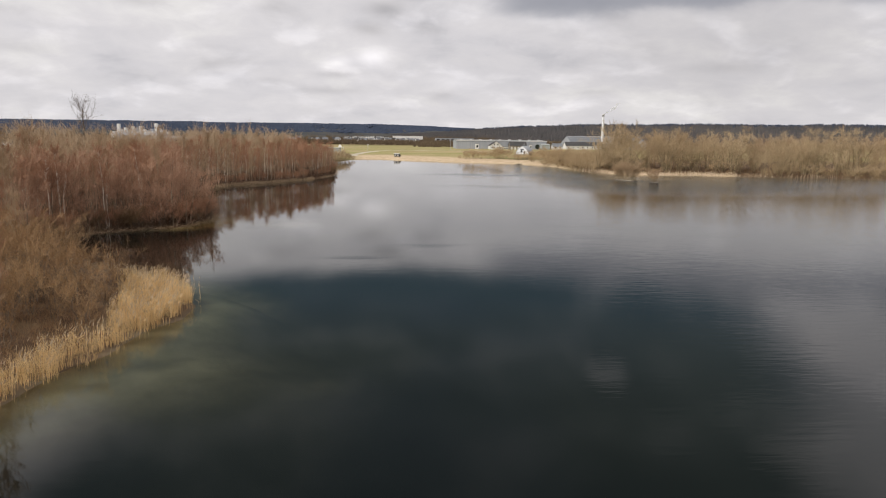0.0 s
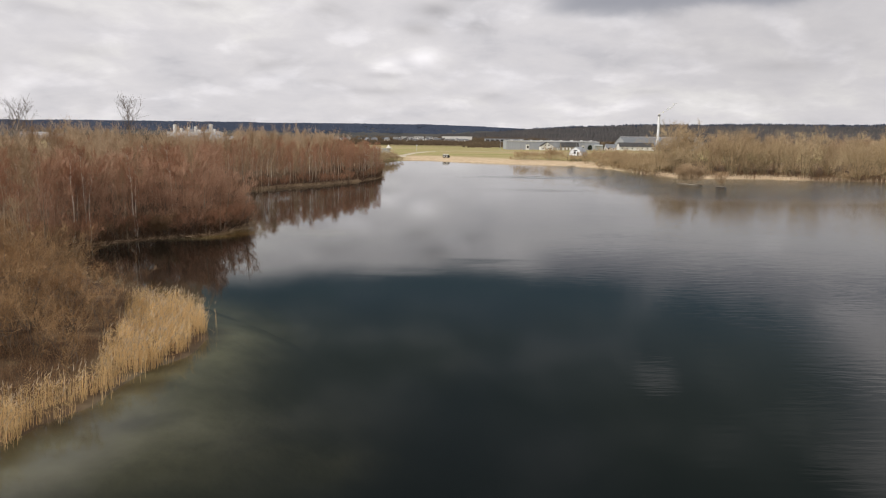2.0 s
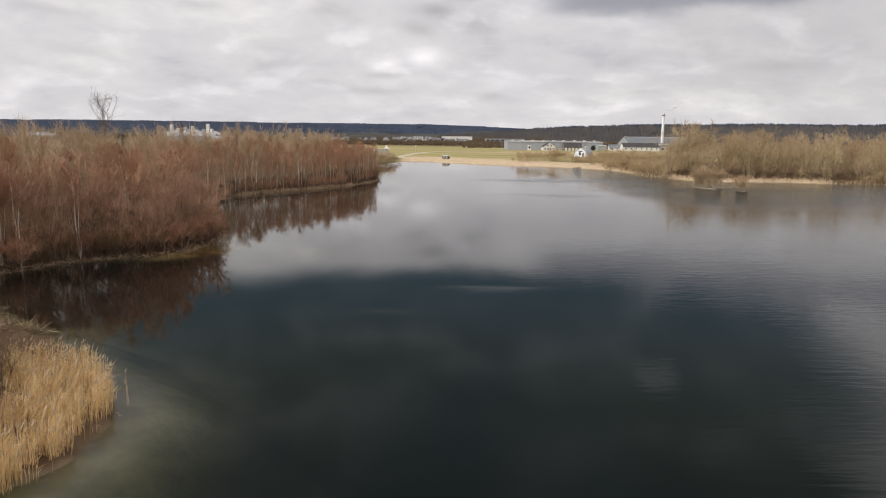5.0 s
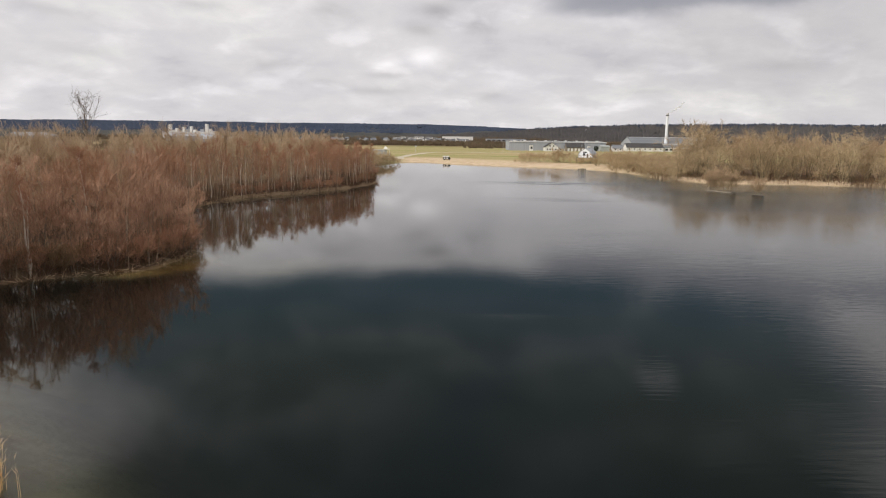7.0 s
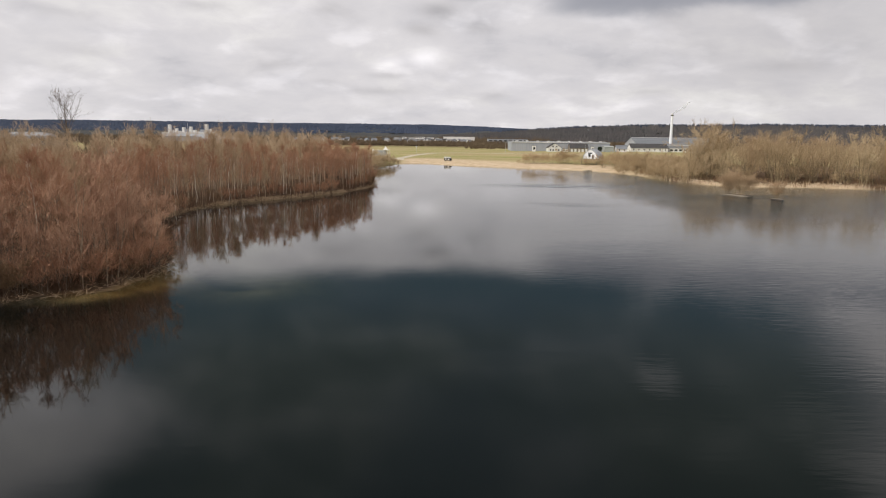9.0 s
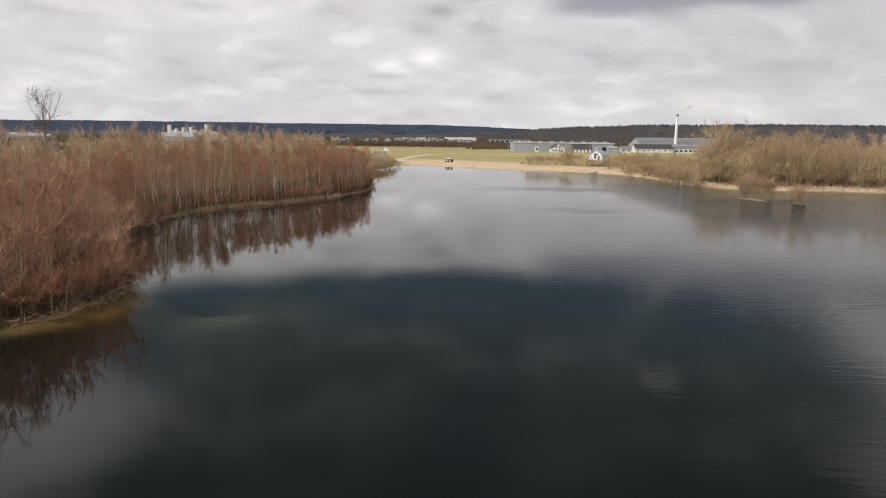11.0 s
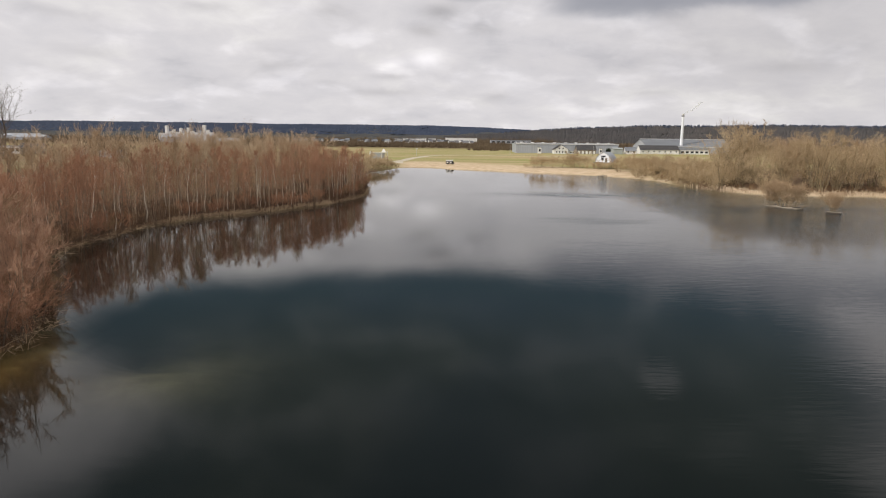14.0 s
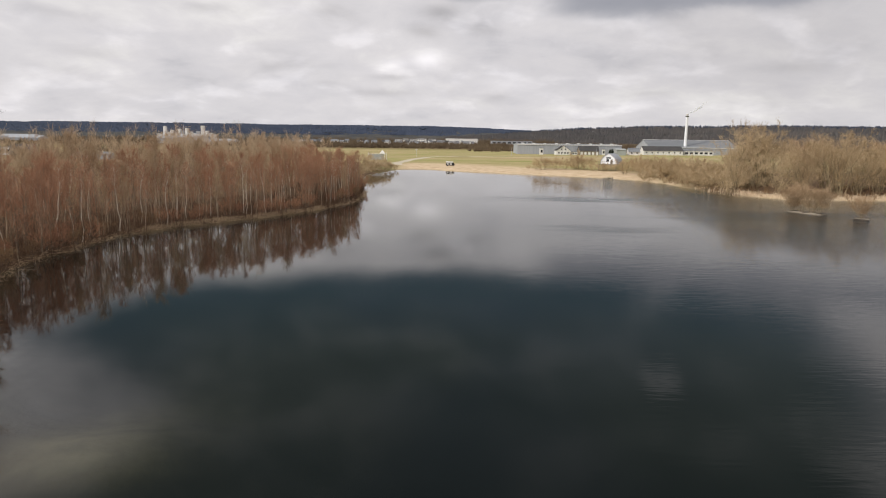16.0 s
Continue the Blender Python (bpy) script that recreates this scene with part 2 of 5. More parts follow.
M_HEDGE = material("hedges", [(0.08, 0.055, 0.036), (0.13, 0.095, 0.06), (0.19, 0.145, 0.09)], scale=0.06, rough=0.9)


def ground_material():
    m = bpy.data.materials.new("ground")
    m.use_nodes = True
    t = m.node_tree
    bsdf = t.nodes["Principled BSDF"]
    bsdf.inputs["Roughness"].default_value = 0.95
    bsdf.inputs["Specular IOR Level"].default_value = 0.1
    co = nd(t, "ShaderNodeTexCoord").outputs["Object"]

    def noise_col(scale, stops, detail=8.0, stretch=(1, 1, 1), lo=0.3, hi=0.7):
        mp = nd(t, "ShaderNodeMapping")
        mp.inputs["Scale"].default_value = stretch
        t.links.new(co, mp.inputs[0])
        n = nd(t, "ShaderNodeTexNoise", in_Scale=scale, in_Detail=detail, in_Roughness=0.6)
        t.links.new(mp.outputs[0], n.inputs["Vector"])
        return ramp(t, n.outputs["Fac"], [(lo + (hi - lo) * i / (len(stops) - 1), c) for i, c in enumerate(stops)])

    litter = noise_col(0.35, [(0.07, 0.042, 0.026), (0.12, 0.075, 0.045), (0.19, 0.135, 0.08)])
    grass = noise_col(0.03, [(0.40, 0.30, 0.18), (0.46, 0.36, 0.215), (0.245, 0.25, 0.085), (0.30, 0.285, 0.11), (0.43, 0.335, 0.19), (0.235, 0.24, 0.08), (0.40, 0.29, 0.175)], detail=5.0, stretch=(0.07, 1.3, 1), lo=0.38, hi=0.62)
    sand = noise_col(0.3, [(0.42, 0.315, 0.20), (0.53, 0.41, 0.275), (0.62, 0.50, 0.36)])
    bed = noise_col(0.25, [(0.135, 0.118, 0.078), (0.20, 0.177, 0.12), (0.26, 0.233, 0.165)], detail=4.0)
    leaves = noise_col(0.6, [(0.15, 0.085, 0.03), (0.25, 0.145, 0.052), (0.33, 0.20, 0.08)])
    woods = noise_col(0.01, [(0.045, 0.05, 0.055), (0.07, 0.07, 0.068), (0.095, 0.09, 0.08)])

    def over(base, top, attr):
        a = nd(t, "ShaderNodeAttribute", attribute_name=attr)
        n = nd(t, "ShaderNodeMix", data_type="RGBA")
        t.links.new(a.outputs["Fac"], n.inputs[0])
        t.links.new(base, n.inputs[6])
        t.links.new(top, n.inputs[7])
        return n.outputs[2]

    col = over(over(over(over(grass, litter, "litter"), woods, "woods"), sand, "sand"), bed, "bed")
    col = over(col, leaves, "leaves")
    t.links.new(col, bsdf.inputs["Base Color"])
    bn = nd(t, "ShaderNodeTexNoise", in_Scale=1.5, in_Detail=6.0)
    t.links.new(co, bn.inputs["Vector"])
    b = nd(t, "ShaderNodeBump", in_Strength=0.5, in_Distance=0.15)
    t.links.new(bn.outputs["Fac"], b.inputs["Height"])
    t.links.new(b.outputs[0], bsdf.inputs["Normal"])
    return m


def water_material():
    m = bpy.data.materials.new("lake water")
    m.use_nodes = True
    t = m.node_tree
    t.nodes.clear()
    out = nd(t, "ShaderNodeOutputMaterial")
    co = nd(t, "ShaderNodeTexCoord").outputs["Object"]
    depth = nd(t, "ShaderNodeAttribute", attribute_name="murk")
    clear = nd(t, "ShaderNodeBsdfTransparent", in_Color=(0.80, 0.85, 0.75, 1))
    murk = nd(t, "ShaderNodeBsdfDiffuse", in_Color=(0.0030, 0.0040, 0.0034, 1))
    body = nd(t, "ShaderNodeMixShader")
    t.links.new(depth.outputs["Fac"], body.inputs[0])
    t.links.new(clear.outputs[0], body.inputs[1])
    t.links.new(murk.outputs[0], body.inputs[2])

    def waves(scale, stretch, detail, rot=0.0):
        mp = nd(t, "ShaderNodeMapping")
        mp.inputs["Scale"].default_value = stretch
        mp.inputs["Rotation"].default_value = (0, 0, radians(rot))
        t.links.new(co, mp.inputs[0])
        n = nd(t, "ShaderNodeTexNoise", in_Scale=scale, in_Detail=detail, in_Roughness=0.5)
        t.links.new(mp.outputs[0], n.inputs["Vector"])
        return n.outputs["Fac"]

    # calm and ruffled stretches, drawn out across the wind
    gust = nd(t, "ShaderNodeMapRange", in_1=0.50, in_2=0.60, in_3=0.05, in_4=0.32)
    t.links.new(waves(0.014, (0.45, 1.6, 1), 5.0, 8), gust.inputs[0])
    where = nd(t, "ShaderNodeSeparateXYZ")
    t.links.new(co, where.inputs[0])
    side = nd(t, "ShaderNodeMapRange", interpolation_type="SMOOTHSTEP", in_1=45.0, in_2=100.0)
    t.links.new(where.outputs[0], side.inputs[0])
    lee = nd(t, "ShaderNodeMapRange", interpolation_type="SMOOTHSTEP", in_1=-25.0, in_2=15.0, in_3=0.12, in_4=1.0)
    t.links.new(where.outputs[0], lee.inputs[0])
    calm = math_node(t, "MULTIPLY", math_node(t, "MULTIPLY", gust.outputs[0], lee.outputs[0]), math_node(t, "SUBTRACT", 1.0, side.outputs[0]))
    ruffled = math_node(t, "MULTIPLY_ADD", side.outputs[0], 0.5, calm)
    # cat's paws of wind: place, half widths, strength
    fray = math_node(t, "MULTIPLY", math_node(t, "SUBTRACT", waves(0.12, (0.5, 2.0, 1), 5.0, 5), 0.5), 4.0)
    for px, py, wx_, wy_, gain in ((42, 298, 30, 9, 2.2), (34, 232, 18, 6, 1.6), (88, 262, 30, 5, 1.4), (64, 252, 22, 4, 1.2), (6.7, 105.5, 6, 1.4, 1.2), (-5.0, 95.5, 5, 1.6, 1.0)):
        u = math_node(t, "POWER", math_node(t, "ABSOLUTE", math_node(t, "DIVIDE", math_node(t, "SUBTRACT", where.outputs[0], px), wx_)), 2.0)
        v = math_node(t, "POWER", math_node(t, "ABSOLUTE", math_node(t, "ADD", math_node(t, "DIVIDE", math_node(t, "SUBTRACT", where.outputs[1], py), wy_), fray)), 2.0)
        ruffled = math_node(t, "MULTIPLY_ADD", math_node(t, "EXPONENT", math_node(t, "MULTIPLY", math_node(t, "ADD", u, v), -1.0)), gain, ruffled)
    # short ripples in patches, closer set towards the open side
    patch = nd(t, "ShaderNodeMapRange", interpolation_type="SMOOTHSTEP", in_1=0.50, in_2=0.64, in_3=0.0, in_4=0.75)
    t.links.new(waves(0.045, (0.7, 1.3, 1), 3.0, -12), patch.inputs[0])
    open_ = nd(t, "ShaderNodeMapRange", interpolation_type="SMOOTHSTEP", in_1=4.0, in_2=34.0, in_3=0.10, in_4=0.75)
    t.links.new(where.outputs[0], open_.inputs[0])
    rip = math_node(t, "MULTIPLY", math_node(t, "MULTIPLY_ADD", patch.outputs[0], open_.outputs[0], open_.outputs[0]), lee.outputs[0])
    small = waves(2.0, (0.6, 1.6, 1), 4.0, 6)
    crests = waves(0.95, (0.34, 1.75, 1), 2.0, 4)
    swell = waves(0.33, (0.6, 1.4, 1), 2.0, -10)
    h = math_node(t, "MULTIPLY", crests, math_node(t, "ADD", math_node(t, "MULTIPLY", rip, 0.85), 0.10))
    h = math_node(t, "ADD", h, math_node(t, "MULTIPLY", math_node(t, "MULTIPLY_ADD", small, 0.25, math_node(t, "MULTIPLY", swell, 0.5)), ruffled))
    # the open reach below the far bank is rough with wind
    reach_x = nd(t, "ShaderNodeMapRange", interpolation_type="SMOOTHSTEP", in_1=48.0, in_2=78.0)
    t.links.new(where.outputs[0], reach_x.inputs[0])
    reach_y = nd(t, "ShaderNodeMapRange", interpolation_type="SMOOTHSTEP", in_1=190.0, in_2=238.0, in_3=0.6, in_4=9.0)
    t.links.new(where.outputs[1], reach_y.inputs[0])
    h = math_node(t, "MULTIPLY_ADD", math_node(t, "MULTIPLY", small, reach_x.outputs[0]), reach_y.outputs[0], h)
    b = nd(t, "ShaderNodeBump", in_Strength=1.0, in_Distance=0.016)
    t.links.new(h, b.inputs["Height"])
    gloss = nd(t, "ShaderNodeBsdfGlossy", in_Color=(0.99, 0.99, 0.98, 1))
    t.links.new(math_node(t, "MULTIPLY_ADD", ruffled, 0.10, 0.03), gloss.inputs["Roughness"])
    t.links.new(b.outputs[0], gloss.inputs["Normal"])
    fr = nd(t, "ShaderNodeFresnel", in_IOR=1.35)
    top = nd(t, "ShaderNodeMixShader")
    t.links.new(fr.outputs[0], top.inputs[0])
    t.links.new(body.outputs[0], top.inputs[1])
    t.links.new(gloss.outputs[0], top.inputs[2])
    t.links.new(top.outputs[0], out.inputs[0])
    return m


M_GROUND, M_WATER = ground_material(), water_material()

# ---------------------------------------------------------------- lake outline and relief
SHORE = [(-70, -160), (-48, -80), (-34, -20), (-28, 15), (-26, 35), (-23.9, 45), (-21.8, 54), (-20.4, 61), (-19.8, 67), (-21.5, 73), (-26, 78), (-31, 84), (-37, 88),
         (-46, 97), (-53, 107), (-50, 117), (-44, 122), (-37.5, 128), (-35, 137), (-38, 147), (-50, 165), (-57, 185), (-57, 198), (-56.5, 211),
         (-51.5, 226), (-40, 242), (-30, 261), (-24, 283), (-24.5, 305), (-28, 342), (-33, 385), (-34, 412), (-31, 433), (-26, 455), (-21, 478), (-11, 481), (5, 462), (33, 440),
         (59, 421), (78, 403), (89, 385), (92, 356), (95, 328), (101, 313), (114, 304), (140, 303), (165, 296), (192, 296), (218, 276), (262, 258),
         (400, 240), (470, 120), (420, -60), (260, -180), (60, -220)]


def smooth_loop(pts, n=6):
    p = np.array(pts, float)
    a, b, c, d = np.roll(p, 1, 0), p, np.roll(p, -1, 0), np.roll(p, -2, 0)
    u = (np.arange(n) / n)[None, :, None]
    a, b, c, d = (q[:, None, :] for q in (a, b, c, d))
    q = 0.5 * (2 * b + (c - a) * u + (2 * a - 5 * b + 4 * c - d) * u ** 2 + (3 * b - a - 3 * c + d) * u ** 3)
    return q.reshape(-1, 2)


LOOP = smooth_loop(SHORE)
SMOOTH = LOOP.copy()
_wob = np.array([noise.noise(Vector((x * 0.16, y * 0.16, 3.0))) for x, y in LOOP])
_nrm = np.roll(LOOP, -1, 0) - np.roll(LOOP, 1, 0)
_nrm = np.stack([_nrm[:, 1], -_nrm[:, 0]], 1) / np.maximum(np.linalg.norm(_nrm, axis=1), 1e-6)[:, None]
LOOP = LOOP + _nrm * _wob[:, None] * 1.0


def shore_distance(x, y, loop=None):
    """Metres from the waterline: positive on land, negative in the lake."""
    x, y = np.asarray(x, float).ravel(), np.asarray(y, float).ravel()
    a = LOOP if loop is None else loop
    b = np.roll(a, -1, 0)
    best = np.full(len(x), 1e9)
    inside = np.zeros(len(x), bool)
    for (ax, ay), (bx, by) in zip(a, b):
        ex, ey = bx - ax, by - ay
        u = np.clip(((x - ax) * ex + (y - ay) * ey) / (ex * ex + ey * ey + 1e-9), 0, 1)
        best = np.minimum(best, (x - ax - u * ex) ** 2 + (y - ay - u * ey) ** 2)
        if ay != by:
            cross = (ay > y) != (by > y)
            inside ^= cross & (x < ax + (y - ay) / (by - ay) * ex)
    return np.where(inside, -1, 1) * np.sqrt(best)


def smoothstep(a, b, v):
    u = np.clip((v - a) / (b - a), 0, 1)
    return u * u * (3 - 2 * u)


def ripple(x, y, s, seed=0.0):
    """A cheap rolling field of sines, -1 to 1."""
    return (np.sin(x * s + 1.3 + seed) * np.cos(y * s * 1.17 - 0.7 + seed) + 0.6 * np.sin(x * s * 2.3 - y * s * 1.9 + 2.1 * seed) + 0.3 * np.sin(x * s * 4.1 + y * s * 5.3)) / 1.9


SHOALS = [(-4.7, 45.1, 2.2, 0.5), (-20, 130, 12, 0.90), (-13, 48, 13, 0.84), (-17, 66, 9, 0.7), (-20, 40, 7, 0.25), (-35, 135, 7, 0.6), (-38.5, 124, 5, 0.95), (-35, 128.5, 6, 0.97), (-33.5, 135, 6, 0.96)]     # x, y, radius, how far it fills the depth
RIDGE_L = ([-180, -60, -32, -27, -21, -16, -10, -7, -1, 3, 5, 8, 14, 180], [53, 53, 53, 57, 59, 59, 60, 63, 59, 55, 49, 42, 42, 53])
RIDGE_R = ([-180, -8, 0, 3, 5.3, 8, 12, 16, 20.5, 24.5, 28, 32, 60, 180], [0, 0, 4, 14, 24, 32, 42, 49, 50, 55, 53, 52, 52, 0])


def depth_at(x, y, d):
    w = np.maximum(-d, 0)
    off = w > 0.4
    if off.any():
        # away from the edge the bed follows the smooth outline
        even = np.maximum(-shore_distance(x[off], y[off], SMOOTH), 0.3)
        blend = smoothstep(0.4, 3.0, w[off])
        w[off] = w[off] * (1 - blend) + even * blend
    steep = 1 + 1.6 * smoothstep(92, 104, y) * (x < 0)
    deep = steep * (0.22 * w + 0.03 * w * w)
    deep = np.minimum(deep, 6.0) * (1 + 0.12 * ripple(x, y, 0.11))
    for sx, sy, r, k in SHOALS:
        deep = deep * (1 - k * np.exp(-((x - sx) ** 2 + (y - sy) ** 2) / (r * r)) * (w > 0))
    return np.maximum(deep, 0)


def relief(x, y, d):
    land = 0.12 + 0.9 * smoothstep(0, 9, d) + 0.9 * smoothstep(5, 45, d) + 0.25 * ripple(x, y, 0.05) * smoothstep(2, 30, d)
    r = np.hypot(x, y - 92)
    azi = np.degrees(np.arctan2(x, y - 92))
    wob = 3 * ripple(x, y, 0.006) + 1.5 * ripple(x, y, 0.017, 2.0)
    hl = np.interp(azi, *RIDGE_L) * smoothstep(2500, 3600, r)
    hr = np.interp(azi, *RIDGE_R) * smoothstep(1750, 2600, r)
    land = land + np.maximum(hl, hr) + wob * smoothstep(1900, 2600, r)
    return np.where(d >= 0, land, -0.05 - depth_at(x, y, d))


def spaced(lo, hi, step, far):
    core = list(np.arange(lo, hi + 0.01, step))
    a, s = [], step
    v = lo
    while v > -far:
        s *= 1.18
        v -= s
        a.append(v)
    b, s, v = [], step, hi
    while v < far:
        s *= 1.18
        v += s
        b.append(v)
    return np.array(a[::-1] + core + b)


def grid_mesh(name, xs, ys, zfun):
    gx, gy = np.meshgrid(xs, ys)
    x, y = gx.ravel(), gy.ravel()
    d = shore_distance(x, y)
    z = zfun(x, y, d)
    nx, ny = len(xs), len(ys)
    i = (np.arange(ny - 1)[:, None] * nx + np.arange(nx - 1)[None, :]).ravel()
    quads = np.stack([i, i + 1, i + nx + 1, i + nx], 1)
    me = bpy.data.meshes.new(name)
    me.from_pydata(np.stack([x, y, z], 1).tolist(), [], quads.tolist())
    me.polygons.foreach_set("use_smooth", np.ones(len(quads), bool))
    return me, x, y, z, d


def attribute(me, name, values):
    me.attributes.new(name, "FLOAT", "POINT").data.foreach_set("value", np.asarray(values, np.float32))


me, gx, gy, gz, gd = grid_mesh("ground", spaced(-110, 230, 2.5, 4700), spaced(20, 520, 2.5, 4700), relief)
far_shore = smoothstep(330, 385, gy) * smoothstep(-30, -19, gx) * smoothstep(105, 88, gx)
right_bank = smoothstep(70, 90, gx) * smoothstep(240, 260, gy) * smoothstep(390, 360, gy)
attribute(me, "bed", smoothstep(-0.1, -0.6, gd + 0.2 * ripple(gx, gy, 0.6)))
attribute(me, "sand", np.clip(far_shore * smoothstep(48, 26, gd + 3 * ripple(gx, gy, 0.07)) + right_bank * smoothstep(97, 103, gx) * smoothstep(158, 150, gx) * smoothstep(9, 4, gd), 0, 1))
attribute(me, "litter", np.clip(smoothstep(150, 100, gd) * (1 - far_shore) * smoothstep(520, 400, gy) + 0.7 * smoothstep(-70, -110, gx) * smoothstep(900, 500, gy) * (gd > 0) + smoothstep(120, 150, gx) * smoothstep(520, 420, gy) * (gd > 0) + 0.85 * smoothstep(900, 1010, gy), 0, 1))
attribute(me, "leaves", np.exp(-((gx + 35) ** 2 + (gy - 129) ** 2) / 8.0 ** 2) * (gd < 0))
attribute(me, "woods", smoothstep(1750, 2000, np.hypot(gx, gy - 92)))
me.materials.append(M_GROUND)
tagged(new("ground", me), "lake bed, wooded banks, sandy beach and spring meadow", "ground", kind="structure")

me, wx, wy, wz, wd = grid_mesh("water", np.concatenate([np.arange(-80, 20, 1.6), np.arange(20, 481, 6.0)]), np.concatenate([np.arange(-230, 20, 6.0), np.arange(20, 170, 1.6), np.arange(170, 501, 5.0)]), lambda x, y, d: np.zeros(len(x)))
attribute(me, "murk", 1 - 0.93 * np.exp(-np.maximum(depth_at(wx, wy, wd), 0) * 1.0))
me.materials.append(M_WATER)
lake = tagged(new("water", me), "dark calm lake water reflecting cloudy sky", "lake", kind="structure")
lake.visible_shadow = False


def land_height(x, y):
    x, y = np.atleast_1d(x), np.atleast_1d(y)
    return relief(x, y, shore_distance(x, y))


# ---------------------------------------------------------------- mesh helpers


def part(name, me_or_bm, mat, parent, label="", at=None):
    """Link a mesh (or bmesh) as one object under a thing or a part."""
    if isinstance(me_or_bm, bmesh.types.BMesh):
        m = bpy.data.meshes.new(name)
        me_or_bm.to_mesh(m)
        me_or_bm.free()
    else:
        m = me_or_bm
    if mat and not m.materials:
        m.materials.append(mat)
    ob = new(name, m)
    ob.parent = parent
    if at is not None:
        ob.matrix_basis = at
    return tagged(ob, label)


def thing(name, m, label, category, group=""):
    ob = new(name)
    ob.matrix_basis = m
    return tagged(ob, label, category, group)


def box(bm, x0, y0, z0, x1, y1, z1, bevel=0.0):
    vs = [bm.verts.new((x, y, z)) for x in (x0, x1) for y in (y0, y1) for z in (z0, z1)]
    fs = [bm.faces.new([vs[i] for i in q]) for q in ((0, 1, 3, 2), (4, 6, 7, 5), (0, 4, 5, 1), (2, 3, 7, 6), (0, 2, 6, 4), (1, 5, 7, 3))]
    if bevel:
        es = list({e for f in fs for e in f.edges})
        bmesh.ops.bevel(bm, geom=es, offset=bevel, segments=2, affect="EDGES")
    return bm


def boxed(*a, bevel=0.0):
    return box(bmesh.new(), *a, bevel=bevel)


def prism(profile, x0, x1, axis="x"):
    """A solid from a profile of (across, up) pairs drawn out along an axis."""
    bm = bmesh.new()
    put = (lambda a, u, s: (s, a, u)) if axis == "x" else (lambda a, u, s: (a, s, u))
    e0 = [bm.verts.new(put(a, u, x0)) for a, u in profile]
    e1 = [bm.verts.new(put(a, u, x1)) for a, u in profile]
    n = len(profile)
    bm.faces.new(e0)
    bm.faces.new(e1[::-1])
    for i in range(n):
        bm.faces.new((e0[i], e1[i], e1[(i + 1) % n], e0[(i + 1) % n]))
    bmesh.ops.recalc_face_normals(bm, faces=bm.faces)
    return bm


def lathe(rings, n=16):
    """Rings of (radius, height) turned about the upright axis, closed at both ends."""
    bm = bmesh.new()
    loops = [[bm.verts.new((r * math.cos(2 * math.pi * k / n), r * math.sin(2 * math.pi * k / n), z)) for k in range(n)] for r, z in rings]
    for a, b in zip(loops, loops[1:]):
        for k in range(n):
            bm.faces.new((a[k], a[(k + 1) % n], b[(k + 1) % n], b[k]))
    bm.faces.new(loops[0][::-1])
    bm.faces.new(loops[-1])
    return bm


def frames_of(d):
    d = d / np.maximum(np.linalg.norm(d, axis=1), 1e-9)[:, None]
    ref = np.where(np.abs(d[:, 2:3]) > 0.9, np.array([[1.0, 0, 0]]), np.array([[0, 0, 1.0]]))
    u = np.cross(d, ref)
    u /= np.linalg.norm(u, axis=1)[:, None]
    return u, np.cross(d, u)


def spikes(p0, p1, r0):
    """Three-sided tapering shoots from p0 to a point at p1."""
    u, v = frames_of(p1 - p0)
    n = len(p0)
    r0 = np.broadcast_to(np.asarray(r0, float), (n,))[:, None]
    ring = [p0 + r0 * (math.cos(a) * u + math.sin(a) * v) for a in (0, 2.094, 4.189)]
    verts = np.stack(ring + [p1], 1).reshape(-1, 3)
    i = np.arange(n)[:, None] * 4
    tri = np.concatenate([i + np.array([[0, 1, 3]]), i + np.array([[1, 2, 3]]), i + np.array([[2, 0, 3]])], 1).reshape(-1, 3)
    return verts, tri.tolist()


def rods(p0, p1, r0, r1, sides=4):
    """Tapering rods with flat sides."""
    u, v = frames_of(p1 - p0)
    n = len(p0)
    r0 = np.broadcast_to(np.asarray(r0, float), (n,))[:, None]
    r1 = np.broadcast_to(np.asarray(r1, float), (n,))[:, None]
    ang = [2 * math.pi * k / sides for k in range(sides)]
    ring = [p0 + r0 * (math.cos(a) * u + math.sin(a) * v) for a in ang] + [p1 + r1 * (math.cos(a) * u + math.sin(a) * v) for a in ang]
    verts = np.stack(ring, 1).reshape(-1, 3)
    i = np.arange(n)[:, None] * 2 * sides
    q = np.concatenate([i + np.array([[k, (k + 1) % sides, sides + (k + 1) % sides, sides + k]]) for k in range(sides)], 1).reshape(-1, 4)
    return verts, q.tolist()


def joined(name, *pieces):
    vs, fs, off = [], [], 0
    for v, f in pieces:
        vs.append(v)
        fs.extend([[k + off for k in q] for q in f])
        off += len(v)
    me = bpy.data.meshes.new(name)
    me.from_pydata(np.concatenate(vs).tolist(), [], fs)
    return me


# ---------------------------------------------------------------- trees


def unit(a):
    return a / np.maximum(np.linalg.norm(a, axis=1), 1e-9)[:, None]


